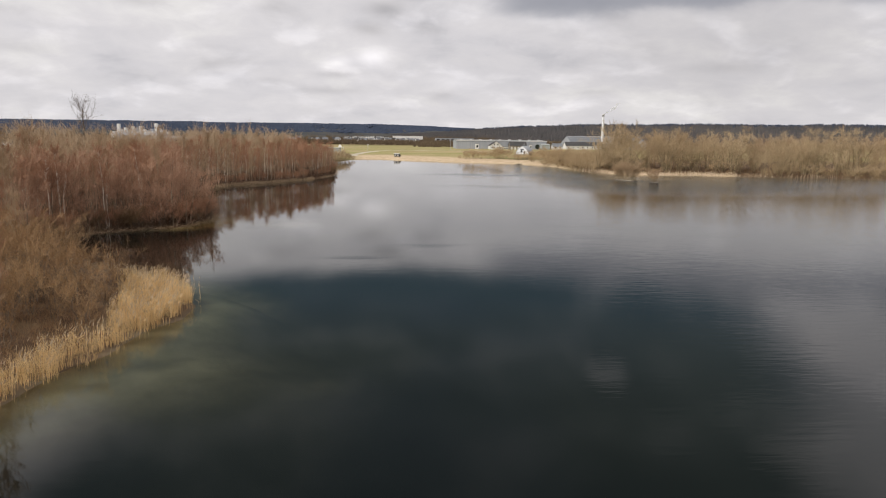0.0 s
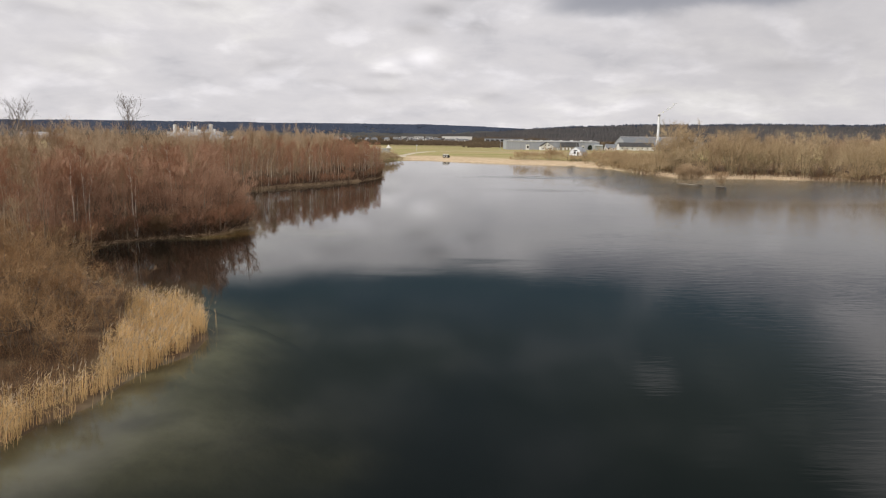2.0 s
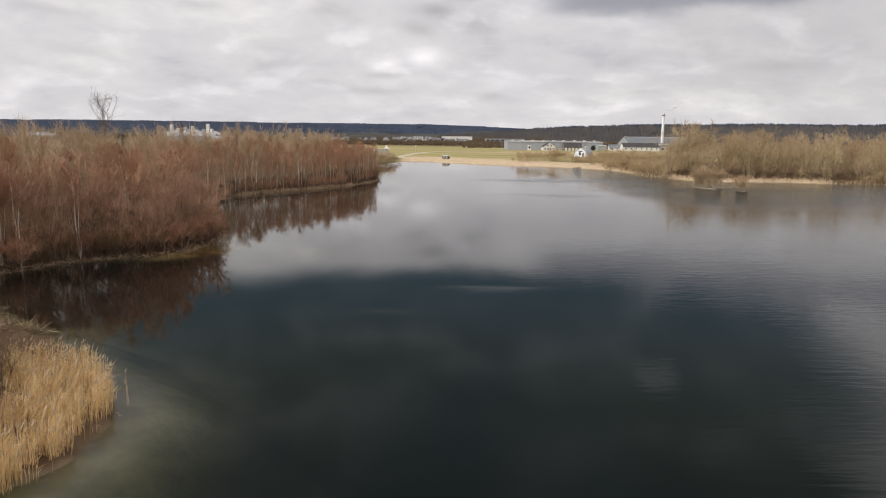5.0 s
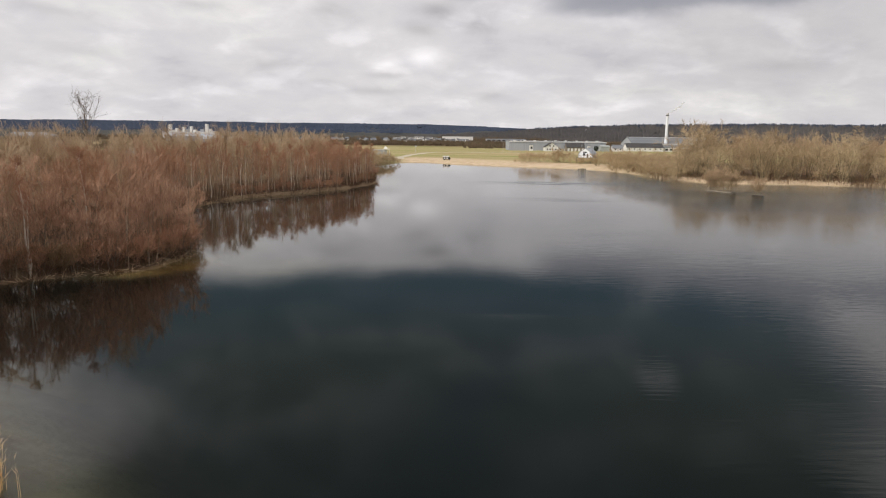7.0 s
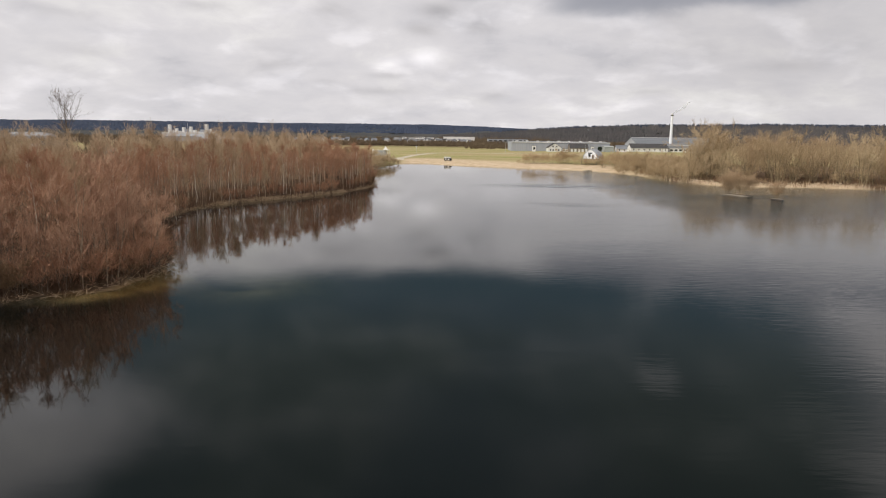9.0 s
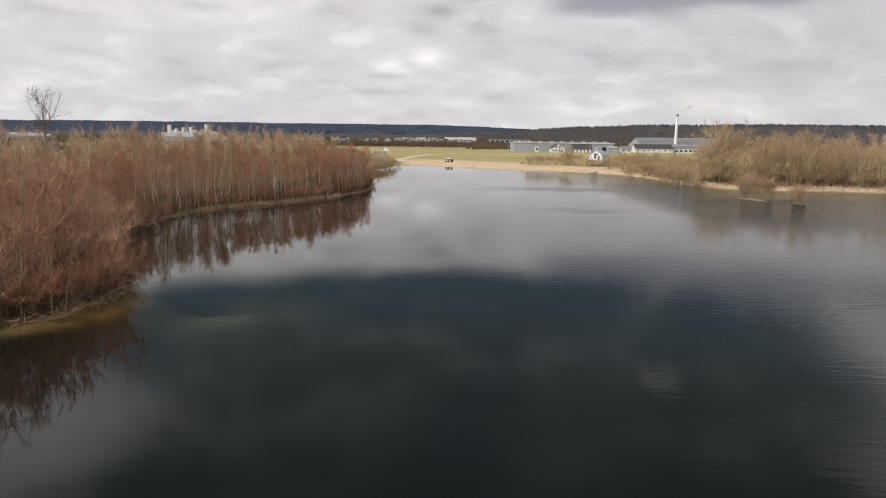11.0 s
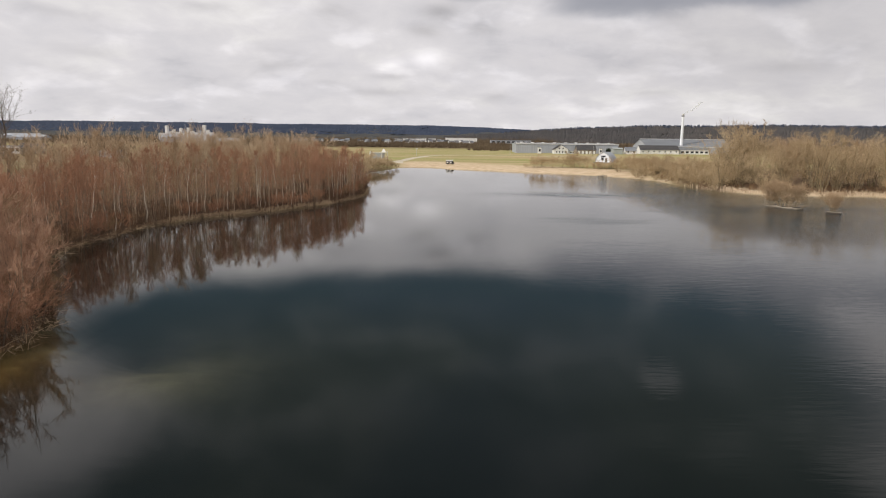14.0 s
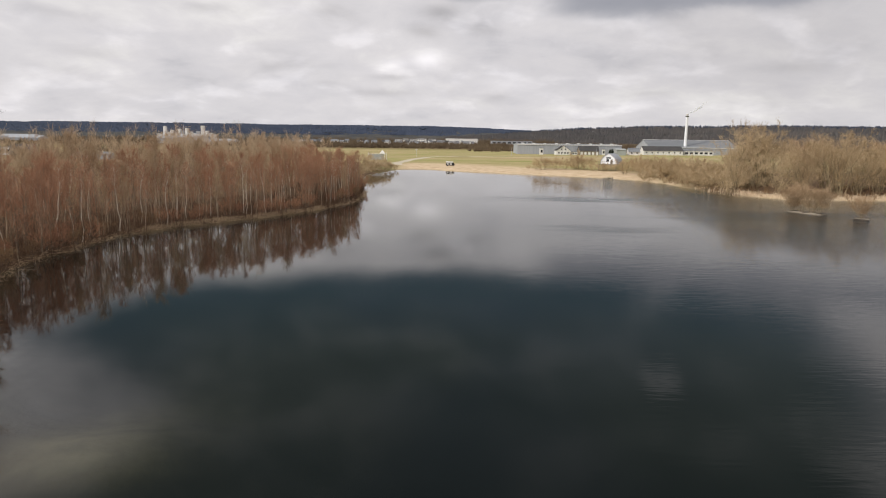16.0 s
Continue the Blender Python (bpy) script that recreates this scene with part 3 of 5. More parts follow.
def grow(seed, h, r, start=0.35, limbs=26, reach=2.2, rise=0.9, subs=5, twigs=1500, twig=0.75, thick=0.016, droop=0.0, stems=1, spread=0.0, sway=0.25, top=0.75, lift=0.3):
    """A bare tree: its stems, bent and tapering, each with limbs (a list), and the pieces of its fine twigs."""
    g = np.random.default_rng(seed)
    wood, shoots = [], []
    per = max(limbs // stems, 4)
    for s in range(stems):
        a = g.uniform(0, 6.28) if stems == 1 else 6.28 * s / stems + g.uniform(-0.4, 0.4)
        k = 6
        base = np.array([math.cos(a), math.sin(a), 0]) * (0.12 * spread if stems > 1 else 0)
        lean = np.array([math.cos(a), math.sin(a), 0]) * (spread * g.uniform(0.3, 1.0) if stems > 1 else sway * g.uniform(0, 1.6))
        hh = h * (1 if stems == 1 else g.uniform(0.7, 1.0))
        f = np.linspace(0, 1, k + 1)[:, None]
        line = base + lean * f ** 1.3 + np.array([0, 0, 1.0]) * hh * f
        line[1:-1, :2] += g.normal(0, sway * 0.25, (k - 1, 2))
        line[0, 2] = -0.25
        rad = r * (1 - 0.9 * f[:, 0] ** 0.9) * (1 if stems == 1 else 0.7)
        rad[0] *= 1.35
        mine = [rods(line[:-1], line[1:], rad[:-1], rad[1:], 5)]
        t = start + (0.97 - start) * g.uniform(0, 1, per) ** 0.9
        seg = np.minimum((t * k).astype(int), k - 1)
        p = line[seg] + (line[seg + 1] - line[seg]) * (t * k - seg)[:, None]
        az = g.uniform(0, 6.28, per) + np.arange(per) * 2.4
        size = reach * (0.35 + 0.65 * np.sin(np.clip((1 - t) / (1 - start), 0, 1) * 2.2 + 0.35)) * g.uniform(0.7, 1.25, per)
        out = unit(np.stack([np.cos(az), np.sin(az), rise * g.uniform(0.6, 1.5, per)], 1))
        mid = p + out * (size * 0.5)[:, None]
        bend = unit(out + np.array([0, 0, 0.45 - droop]) + g.normal(0, 0.15, (per, 3)))
        end = mid + bend * (size * 0.5)[:, None]
        lr = rad[seg] * 0.32 + 0.006
        mine.append(rods(p, mid, lr, lr * 0.62, 3))
        mine.append(spikes(mid, end, lr * 0.62))
        wood.append(mine)
        # side shoots off the limbs
        w = g.uniform(0.2, 1.0, (per, subs))
        q = np.where(w[..., None] < 0.5, p[:, None] + (mid - p)[:, None] * (w * 2)[..., None], mid[:, None] + (end - mid)[:, None] * (w * 2 - 1)[..., None])
        sd = unit((np.repeat(bend[:, None], subs, 1) + g.normal(0, 0.65, (per, subs, 3)) + np.array([0, 0, 0.25 - droop])).reshape(-1, 3))
        q = q.reshape(-1, 3)
        sl = np.repeat(size, subs) * g.uniform(0.3, 0.6, len(q))
        e = q + sd * sl[:, None]
        shoots.append(spikes(q, e, thick * 1.3))
        # twigs off the side shoots and the leader
        n = twigs // stems
        j = g.integers(0, len(q), n)
        u = g.uniform(0.1, 1.0, n)[:, None]
        b0 = q[j] + (e[j] - q[j]) * u
        td = unit(sd[j] * 0.6 + g.normal(0, 0.6, (n, 3)) + np.array([0, 0, lift - droop]))
        tl = twig * g.uniform(0.45, 1.3, n)
        shoots.append(spikes(b0, b0 + td * tl[:, None], thick * g.uniform(0.7, 1.2, n)))
        m = max(n // 8, 6)
        t2 = top + (1 - top) * g.uniform(0, 1, m)
        seg = np.minimum((t2 * k).astype(int), k - 1)
        b0 = line[seg] + (line[seg + 1] - line[seg]) * (t2 * k - seg)[:, None]
        td = unit(np.stack([g.normal(0, 0.5, m), g.normal(0, 0.5, m), np.full(m, 0.9)], 1))
        shoots.append(spikes(b0, b0 + td * (twig * g.uniform(0.5, 1.2, m))[:, None], thick))
    return wood, shoots


def tree_kind(name, label, category, group, bark, shoot_mat, **kw):
    """A planter: the first call builds the tree, later ones copy it."""
    wood, shoots = grow(**kw)
    stems = [joined("trunk" if len(wood) == 1 else "stem", *w) for w in wood]
    crown = joined("crown", *shoots)
    first = []

    def plant(m):
        if first:
            return copy_thing(first[0], m)
        ob = thing(name, m, label, category, group)
        for st in stems:
            part("trunk" if len(stems) == 1 else "stem", st, bark, ob)
        part("crown", crown, shoot_mat, ob)
        first.append(ob)
        return ob
    return plant


BANK = "trees on the wooded bank"
BIRCHES = [tree_kind("birch_tree", "slender bare birch with pale trunk and red-brown twigs", "tree", BANK, M_BIRCH, M_TWIG_RED if i < 4 else M_TWIG_TAN,
                     seed=10 + i, h=14.5, r=0.13, start=0.30, limbs=28, reach=2.7, rise=1.25, subs=5, twigs=540, twig=1.45, thick=0.0200, sway=0.45, lift=0.95) for i in range(6)]
ALDERS = [tree_kind("alder_tree", "bare grey-brown alder with dense fine twigs", "tree", BANK, M_BARK, M_TWIG_RED if i != 2 else M_TWIG_TAN,
                    seed=30 + i, h=13.0, r=0.11, start=0.12, limbs=30, reach=2.8, rise=1.0, subs=5, twigs=540, twig=1.45, thick=0.0200, sway=0.5, lift=0.85) for i in range(4)]
BUSHES = [tree_kind("alder_bush", "dense rounded red-brown alder bush above the bank", "bush", "bushes on the point", M_BARK, M_TWIG_ROSE,
                    seed=40 + i, h=8.5, r=0.07, start=0.05, limbs=42, reach=2.4, rise=0.8, subs=5, twigs=950, twig=1.0, thick=0.021, stems=4, spread=3.0, sway=0.4, lift=0.75) for i in range(3)]
FARSHRUB = [tree_kind("beach_shrub", "bare ochre shrub at the edge of the beach", "shrub", "shrubs by the beach", M_WILLOW_BARK, M_TWIG_OCHRE,
                      seed=140 + i, h=4.4, r=0.07, start=0.02, limbs=24, reach=2.8, rise=0.5, subs=4, twigs=460, twig=1.4, thick=0.042, stems=6, spread=4.5, sway=0.4) for i in range(3)]
WILLOWS = [tree_kind("willow_tree", "spreading bare willow with ochre twigs", "tree", "willows on the far bank", M_WILLOW_BARK, M_TWIG_OCHRE,
                     seed=50 + i, h=13.0, r=0.2, start=0.06, limbs=36, reach=4.4, rise=0.6, subs=5, twigs=1150, twig=1.45, thick=0.026, stems=5, spread=5.0, sway=0.8, top=0.55) for i in range(4)]
SHRUBS = [tree_kind("shrub", "bare yellow-brown shrub at the water's edge", "shrub", "shrubs on the bank", M_BARK, (M_TWIG_GOLD, M_TWIG_BROWN, M_TWIG_GOLD, M_TWIG_GOLD)[i],
                    seed=70 + i, h=4.8, r=0.05, start=0.06, limbs=42, reach=1.8, rise=0.9, subs=4, twigs=700, twig=0.8, thick=0.0115, stems=6, spread=2.2, sway=0.4) for i in range(4)]
THICKETS = [tree_kind("thicket_shrub", "low brown shrub overhanging the water", "shrub", "shrubs on the wooded bank", M_BARK, M_TWIG_BROWN if i == 2 else M_TWIG_RED,
                      seed=90 + i, h=3.2, r=0.04, start=0.04, limbs=30, reach=1.5, rise=0.7, subs=5, twigs=290, twig=0.85, thick=0.021, stems=4, spread=1.8, sway=0.3, lift=0.5) for i in range(3)]


def scatter(rng, n, x0, x1, y0, y1, keep, gap):
    """Up to n places in a rectangle, kept by a test on (x, y, shore distance), no closer than gap."""
    x, y = rng.uniform(x0, x1, n * 30), rng.uniform(y0, y1, n * 30)
    d = shore_distance(x, y)
    ok = keep(x, y, d)
    x, y, d = x[ok], y[ok], d[ok]
    z = relief(x, y, d)
    cells, out = {}, []
    for a, b, c, e in zip(x, y, z, d):
        key = (int(a // gap), int(b // gap))
        if any((a - p) ** 2 + (b - q) ** 2 < gap * gap for i in (-1, 0, 1) for j in (-1, 0, 1) for p, q in cells.get((key[0] + i, key[1] + j), ())):
            continue
        cells.setdefault(key, []).append((a, b))
        out.append((a, b, c, e))
        if len(out) >= n:
            break
    return out


def planted(kinds, spots, size, rng, lean=3.0):
    for x, y, z, d in spots:
        s = size(x, y, d) * rng.uniform(0.86, 1.12)
        m = pose(x, y, z, rng.normal(0, lean), rng.normal(0, lean), rng.uniform(0, 360)) @ Matrix.Diagonal((s * rng.uniform(0.9, 1.15), s * rng.uniform(0.9, 1.15), s, 1))
        kinds[rng.integers(0, len(kinds))](m)


rng = np.random.default_rng(4)
front = scatter(rng, 185, -90, -20, 98, 330, lambda x, y, d: (d > 1.6) & (d < 15) & ~((y < 158) & (x > -52) & (d < 8)), 2.5)
planted(BIRCHES + ALDERS[:2], front, lambda x, y, d: 0.80 + 0.012 * min(d, 15), rng, lean=2.2)
back = scatter(rng, 105, -115, -24, 104, 340, lambda x, y, d: (d > 15) & (d < 36), 4.2)
planted(BIRCHES + ALDERS[2:], back, lambda x, y, d: 1.0, rng, lean=2.2)
WHITE_BIRCH = [tree_kind("birch_tree", "birch with a bright white trunk at the front of the wood", "tree", BANK, M_WHITE_BARK, M_TWIG_RED,
                         seed=170 + i, h=14.5, r=0.16, start=0.5, limbs=20, reach=1.9, rise=1.6, subs=5, twigs=420, twig=1.0, thick=0.02, sway=0.5, lift=0.6) for i in range(2)]
for k, (x, y, a, b) in enumerate(((-55, 114.5, 1, 2), (-53.8, 116, -2, -1), (-59, 119, 2, -2), (-49, 122, 0, 1), (-62, 113, 1, 0), (-65, 124, -1, 2), (-58.5, 217, -4, 11), (-54, 233, 1, 1), (-49, 239, -2, -1), (-44, 246, 1, -2), (-63, 205, 2, -3), (-46, 131, 0, 2))):
    WHITE_BIRCH[k % 2](pose(x, y, float(land_height(x, y)[0]), a, b, 47 * k) @ Matrix.Scale(0.9 + 0.03 * (k % 4), 4))
SLIM = [tree_kind("birch_tree", "slim birch with a pale clean trunk at the wood's edge", "tree", BANK, M_WHITE_BARK if i else M_BIRCH, M_TWIG_RED if i else M_TWIG_TAN,
                  seed=180 + i, h=12.5, r=0.08, start=0.55, limbs=14, reach=1.6, rise=1.7, subs=4, twigs=200, twig=1.2, thick=0.017, sway=0.55, lift=0.6) for i in range(3)]
rng_s = np.random.default_rng(33)
slim = scatter(rng_s, 58, -66, -22, 108, 332, lambda x, y, d: (d > 1.0) & (d < 5.5) & ((y > 175) | (x < -44)), 2.0)
planted(SLIM, slim, lambda x, y, d: 0.92, rng_s, lean=3.2)
edge_bush = scatter(rng, 66, -75, -20, 112, 330, lambda x, y, d: (d > 0.5) & (d < 4.0), 2.3)
planted(THICKETS, edge_bush, lambda x, y, d: 1.0, rng, lean=6.0)
point = scatter(rng, 34, -60, -30, 106, 172, lambda x, y, d: (d > 1.2) & (d < 9), 2.7)
planted(BUSHES, point, lambda x, y, d: 0.85 + 0.06 * d, rng)
skirt = scatter(rng, 46, -62, -33, 104, 168, lambda x, y, d: (d > 0.4) & (d < 3.6), 1.7)
planted(THICKETS, skirt, lambda x, y, d: 1.15, rng, lean=8.0)
near_bush = scatter(rng, 72, -60, -22, 30, 104, lambda x, y, d: (d > 3.0 + 2.6 * smoothstep(56, 66, y)) & (d < 24), 2.2)
planted(SHRUBS, near_bush, lambda x, y, d: 0.66 + 0.032 * d, rng)
for k, (x, y, s_) in enumerate(((-27.6, 46.5, 0.66), (-29.4, 51.5, 0.74), (-28.8, 42.0, 0.62), (-30.5, 37.0, 0.7), (-28.0, 33.0, 0.55), (-31.5, 46.0, 0.78))):
    ALDERS[2 + k % 2](pose(x, y, float(land_height(x, y)[0]), 0, 3, 71 * k) @ Matrix.Scale(s_, 4))
near_back = scatter(rng, 34, -85, -32, 40, 112, lambda x, y, d: (d > 10) & (d < 48), 4.5)
planted(ALDERS[2:3] + BIRCHES[3:], near_back, lambda x, y, d: 0.75, rng)
rng_r = np.random.default_rng(21)
right = scatter(rng_r, 66, 94, 225, 285, 380, lambda x, y, d: (d > 4) & (d < 42) & ((d > 8) | (x < 104) | (x > 146)) & (x > 0.42 * (y - 92)) & (ripple(x, y, 0.11, 0.6) > -0.55), 5.6)
planted(WILLOWS, right, lambda x, y, d: (1.01 + 0.010 * min(d, 40)) * (0.92 + 0.15 * float(ripple(x, y, 0.085, 1.5))), rng_r)
low = scatter(rng, 64, 86, 240, 270, 440, lambda x, y, d: (d > np.where((x > 99) & (x < 165), 6.0, 1.0)) & (d < 30) & ((d < 6) | (x < 0.42 * (y - 92) + 4)) & (y < 425), 3.9)
planted(FARSHRUB, low, lambda x, y, d: 0.75 + 0.03 * min(d, 18), rng)

# one tall bare poplar stands over the wood
tall = tree_kind("poplar_tree", "tall bare poplar standing above the birch wood", "tree", "", M_BARK, M_BARK,
                 seed=5, h=23.5, r=0.42, start=0.42, limbs=22, reach=7.0, rise=1.9, subs=7, twigs=420, twig=1.3, thick=0.028, sway=0.7)
tall(pose(-106, 250, 1.7) @ Matrix.Diagonal((1.15, 1.15, 1.0, 1)))
tall(pose(-96, 170, 1.7, 0, 0, 140) @ Matrix.Scale(0.82, 4))


# ---------------------------------------------------------------- woods too many to count, undergrowth, reeds


def stuff(name, label, category, mat, *pieces):
    me = joined(name, *pieces)
    me.materials.append(mat)
    return tagged(new(name, me), label, category, kind="stuff")


def many(spots, sizes, seed, **kw):
    """Pieces of many bare trees at places and sizes, each turned its own way."""
    g = np.random.default_rng(seed)
    kinds = []
    for i in range(4):
        wood, shoots = grow(seed=seed * 7 + i, **kw)
        kinds.append(([q for w in wood for q in w], shoots))
    out_w, out_s = [], []
    for (x, y, z), s in zip(spots, sizes):
        a = g.uniform(0, 6.28)
        rot = np.array([[math.cos(a), -math.sin(a), 0], [math.sin(a), math.cos(a), 0], [0, 0, 1]]) * s
        wood, shoots = kinds[g.integers(0, 4)]
        out_w += [(v @ rot.T + (x, y, z), f) for v, f in wood]
        out_s += [(v @ rot.T + (x, y, z), f) for v, f in shoots]
    return out_w, out_s


def places(rng, n, x0, x1, y0, y1, keep):
    x, y = rng.uniform(x0, x1, n), rng.uniform(y0, y1, n)
    d = shore_distance(x, y)
    ok = keep(x, y, d)
    return np.stack([x, y, relief(x, y, d)], 1)[ok], d[ok]


sp, sd = places(rng, 2600, -190, -36, 60, 430, lambda x, y, d: (d > 20) & (d < 80) & (y > 60))
sp = sp[:520]
sp = np.concatenate([sp, np.array([(-106, 292, 1.8), (-103, 296, 1.8), (-76, 292, 1.8), (-74, 297, 1.8), (-58, 292, 1.8), (-63, 296, 1.8)])])
big_ = np.concatenate([rng.uniform(0.72, 1.08, len(sp) - 6), np.full(6, 1.16)])
w_, s_ = many(sp, big_, 3, h=15, r=0.10, start=0.32, limbs=13, reach=3.0, rise=1.3, subs=3, twigs=150, twig=2.0, thick=0.026, sway=0.4, lift=0.6)
stuff("woodland_trunks", "crowded pale stems deep in the birch wood", "woodland", M_BIRCH, *w_)
stuff("woodland_crowns", "leafless crowns deep in the birch wood, backlit haze painted into their tan", "woodland", M_TWIG_PALE, *s_)

sp, sd = places(rng, 1200, 100, 420, 290, 520, lambda x, y, d: (d > 25) & (d < 110) & (x > 0.46 * (y - 92) + 8))
sp = sp[:130]
w_, s_ = many(sp, rng.uniform(0.85, 1.1, len(sp)), 4, h=15, r=0.2, start=0.15, limbs=22, reach=4.0, rise=0.9, subs=4, twigs=260, twig=2.8, thick=0.06, stems=2, spread=3, sway=0.6)
stuff("far_bank_wood", "bare grey-brown wood behind the willows", "woodland", M_TWIG_TAN, *w_, *s_)


def brush(rng, pts, lo, hi, n, thick, fan=0.45, lean=(0, 0, 0)):
    """Fans of n upright shoots at each place."""
    k = len(pts)
    p0 = np.repeat(pts, n, 0) + np.concatenate([rng.normal(0, 0.35, (k * n, 2)), np.full((k * n, 1), -0.1)], 1)
    d = unit(rng.normal(0, fan, (k * n, 3)) * np.array([1, 1, 0.2]) + np.array([0, 0, 1.0]) + np.array(lean))
    h = rng.uniform(lo, hi, k * n) * rng.uniform(0.5, 1, k * n)
    return spikes(p0, p0 + d * h[:, None], thick * rng.uniform(0.6, 1.2, k * n))


sp, sd = places(rng, 26000, -110, -18, 98, 335, lambda x, y, d: (d > 0.2) & (d < 26) & ((d < 9) | (rng.uniform(0, 1, len(x)) < 0.35)))
low_p, tall_p = sp[:4200], sp[4200:5500]
stuff("undergrowth", "tangled red-brown undergrowth below the birches, darkened by painted shade", "undergrowth", M_BRUSH_SHADED, brush(rng, low_p, 1.2, 4.6, 9, 0.02))
foot = tall_p - np.array([0, 0, 0.15])
lean_ = np.stack([rng.normal(0, 0.5, len(foot)), rng.normal(0, 0.5, len(foot)), rng.uniform(6.5, 12.5, len(foot))], 1)
stuff("saplings", "crowded thin pale saplings between the birches", "undergrowth", M_BIRCH, rods(foot, foot + lean_, rng.uniform(0.05, 0.11, len(foot)), 0.015, 4))
stuff("sapling_twigs", "fine rosy brown shoots on the saplings", "undergrowth", M_TWIG_ROSE, brush(rng, np.repeat(foot, 9, 0) + np.repeat(lean_, 9, 0) * rng.uniform(0.38, 0.97, (9 * len(foot), 1)), 1.0, 2.8, 5, 0.016, fan=0.32))
sp, sd = places(rng, 8000, -70, -22, 24, 106, lambda x, y, d: (d > 2.2 + 4.5 * smoothstep(54, 66, y)) & (d < 26))
stuff("bramble_undergrowth", "brown brambles and dead stalks behind the reeds", "undergrowth", M_BRAMBLE, brush(rng, sp[:5200], 0.5, 2.4, 9, 0.014, fan=0.6))
sp, sd = places(rng, 5000, 92, 330, 255, 400, lambda x, y, d: (d > 2) & (d < 25))
stuff("bank_undergrowth", "brown undergrowth below the willows", "undergrowth", M_TWIG_BROWN, brush(rng, sp[:1700], 1.0, 4.0, 7, 0.045, fan=0.4))

# dead branches caught along the water's edge
sp, sd = places(rng, 9000, -75, -18, 86, 320, lambda x, y, d: (d > -1.3) & (d < 0.8))
sp = sp[:420]
sp[:, 2] = np.maximum(sp[:, 2], 0.0) + 0.02
lie, sd = places(rng, 30000, -75, -18, 86, 320, lambda x, y, d: (d > -0.8) & (d < 1.6))
lie = lie[:800]
lie[:, 2] = np.maximum(lie[:, 2], 0.02) + 0.05
way_ = unit(np.stack([rng.normal(0, 1, len(lie)), rng.normal(0, 1, len(lie)), rng.uniform(-0.02, 0.45, len(lie))], 1)) * rng.uniform(0.7, 2.6, len(lie))[:, None]
stuff("driftwood", "grey dead branches lying along the waterline", "driftwood", M_TWIG_PALE, brush(rng, sp, 0.6, 2.0, 2, 0.028, fan=1.2), spikes(lie, lie + way_, 0.03))


def reeds(rng, pts, lo, hi, thick, plume=True):
    n = len(pts)
    tip = pts + np.stack([rng.normal(0.08, 0.12, n), rng.normal(0, 0.12, n), rng.uniform(lo, hi, n) * (0.9 + 0.16 * ripple(pts[:, 0], pts[:, 1], 0.9) + 0.1 * ripple(pts[:, 0], pts[:, 1], 2.3, 1.0))], 1)
    base = pts - np.array([0, 0, 0.12])
    out = [spikes(base, tip, thick * rng.uniform(0.7, 1.2, n))]
    for _ in range(2):
        u = rng.uniform(0.3, 0.8, n)[:, None]
        p = base + (tip - base) * u
        q = p + unit(np.stack([rng.normal(0, 1, n), rng.normal(0, 1, n), rng.uniform(0.4, 1.6, n)], 1)) * rng.uniform(0.35, 0.7, n)[:, None]
        out.append(spikes(p, q, thick * 0.9))
    heads = []
    if plume:
        k = rng.uniform(0, 1, n) < 0.35
        p = (base + (tip - base) * 0.9)[k]
        q = p + unit(np.stack([rng.normal(0.35, 0.3, len(p)), rng.normal(0, 0.3, len(p)), np.ones(len(p))], 1)) * rng.uniform(0.3, 0.5, len(p))[:, None]
        heads.append(spikes(p, q, thick * 2.2))
    return out, heads


sp, sd = places(rng, 60000, -36, -15, 18, 90, lambda x, y, d: (d > 0.15 + 0.5 * ripple(x, y, 1.1)) & (d < 1.9 + 3.6 * smoothstep(54, 68, y) + 1.5 * ripple(x, y, 0.4)) & (ripple(x, y, 0.8, 3.0) > -0.34) & (y < 76.5 + 1.5 * ripple(x, y, 0.5)) & (x > -31))
sp = sp[:11500]
stray, sd = places(rng, 9000, -36, -15, 18, 78, lambda x, y, d: (d > -0.8) & (d < 0.6) & (ripple(x, y, 1.3, 2.0) > 0.1) & (y < 72))
sp = np.concatenate([sp, stray[:330]])
st_, hd_ = reeds(rng, sp, 1.0, 2.85, 0.0155)
stuff("reed_bed", "dense dry golden reeds standing in shallow water", "reeds", M_REED, *st_)
stuff("reed_plumes", "feathery brown plumes on the dry reeds", "reeds", M_REED_HEAD, *hd_)
sp, sd = places(rng, 40000, 92, 260, 240, 345, lambda x, y, d: (d > -0.6) & (d < np.where((x > 99) & (x < 155), 4.6, 0.5) + 1.0 * ripple(x, y, 0.09)))
st_, hd_ = reeds(rng, sp[:3600], 1.2, 2.2, 0.05, plume=False)
stuff("bank_reeds", "pale dry reed fringe below the willows", "reeds", M_REED_PALE, *st_)
sp, sd = places(rng, 40000, -62, -20, 190, 300, lambda x, y, d: (d > -0.4) & (d < 1.6 + 0.9 * ripple(x, y, 0.2)) & (y > 218) & (y < 264))
st_, hd_ = reeds(rng, sp[:2200], 0.5, 1.1, 0.035, plume=False)
stuff("bank_grass", "tufts of straw-coloured grass on the bank", "grass", M_TWIG_PALE, *st_)


# ---------------------------------------------------------------- distance: hedges, hills


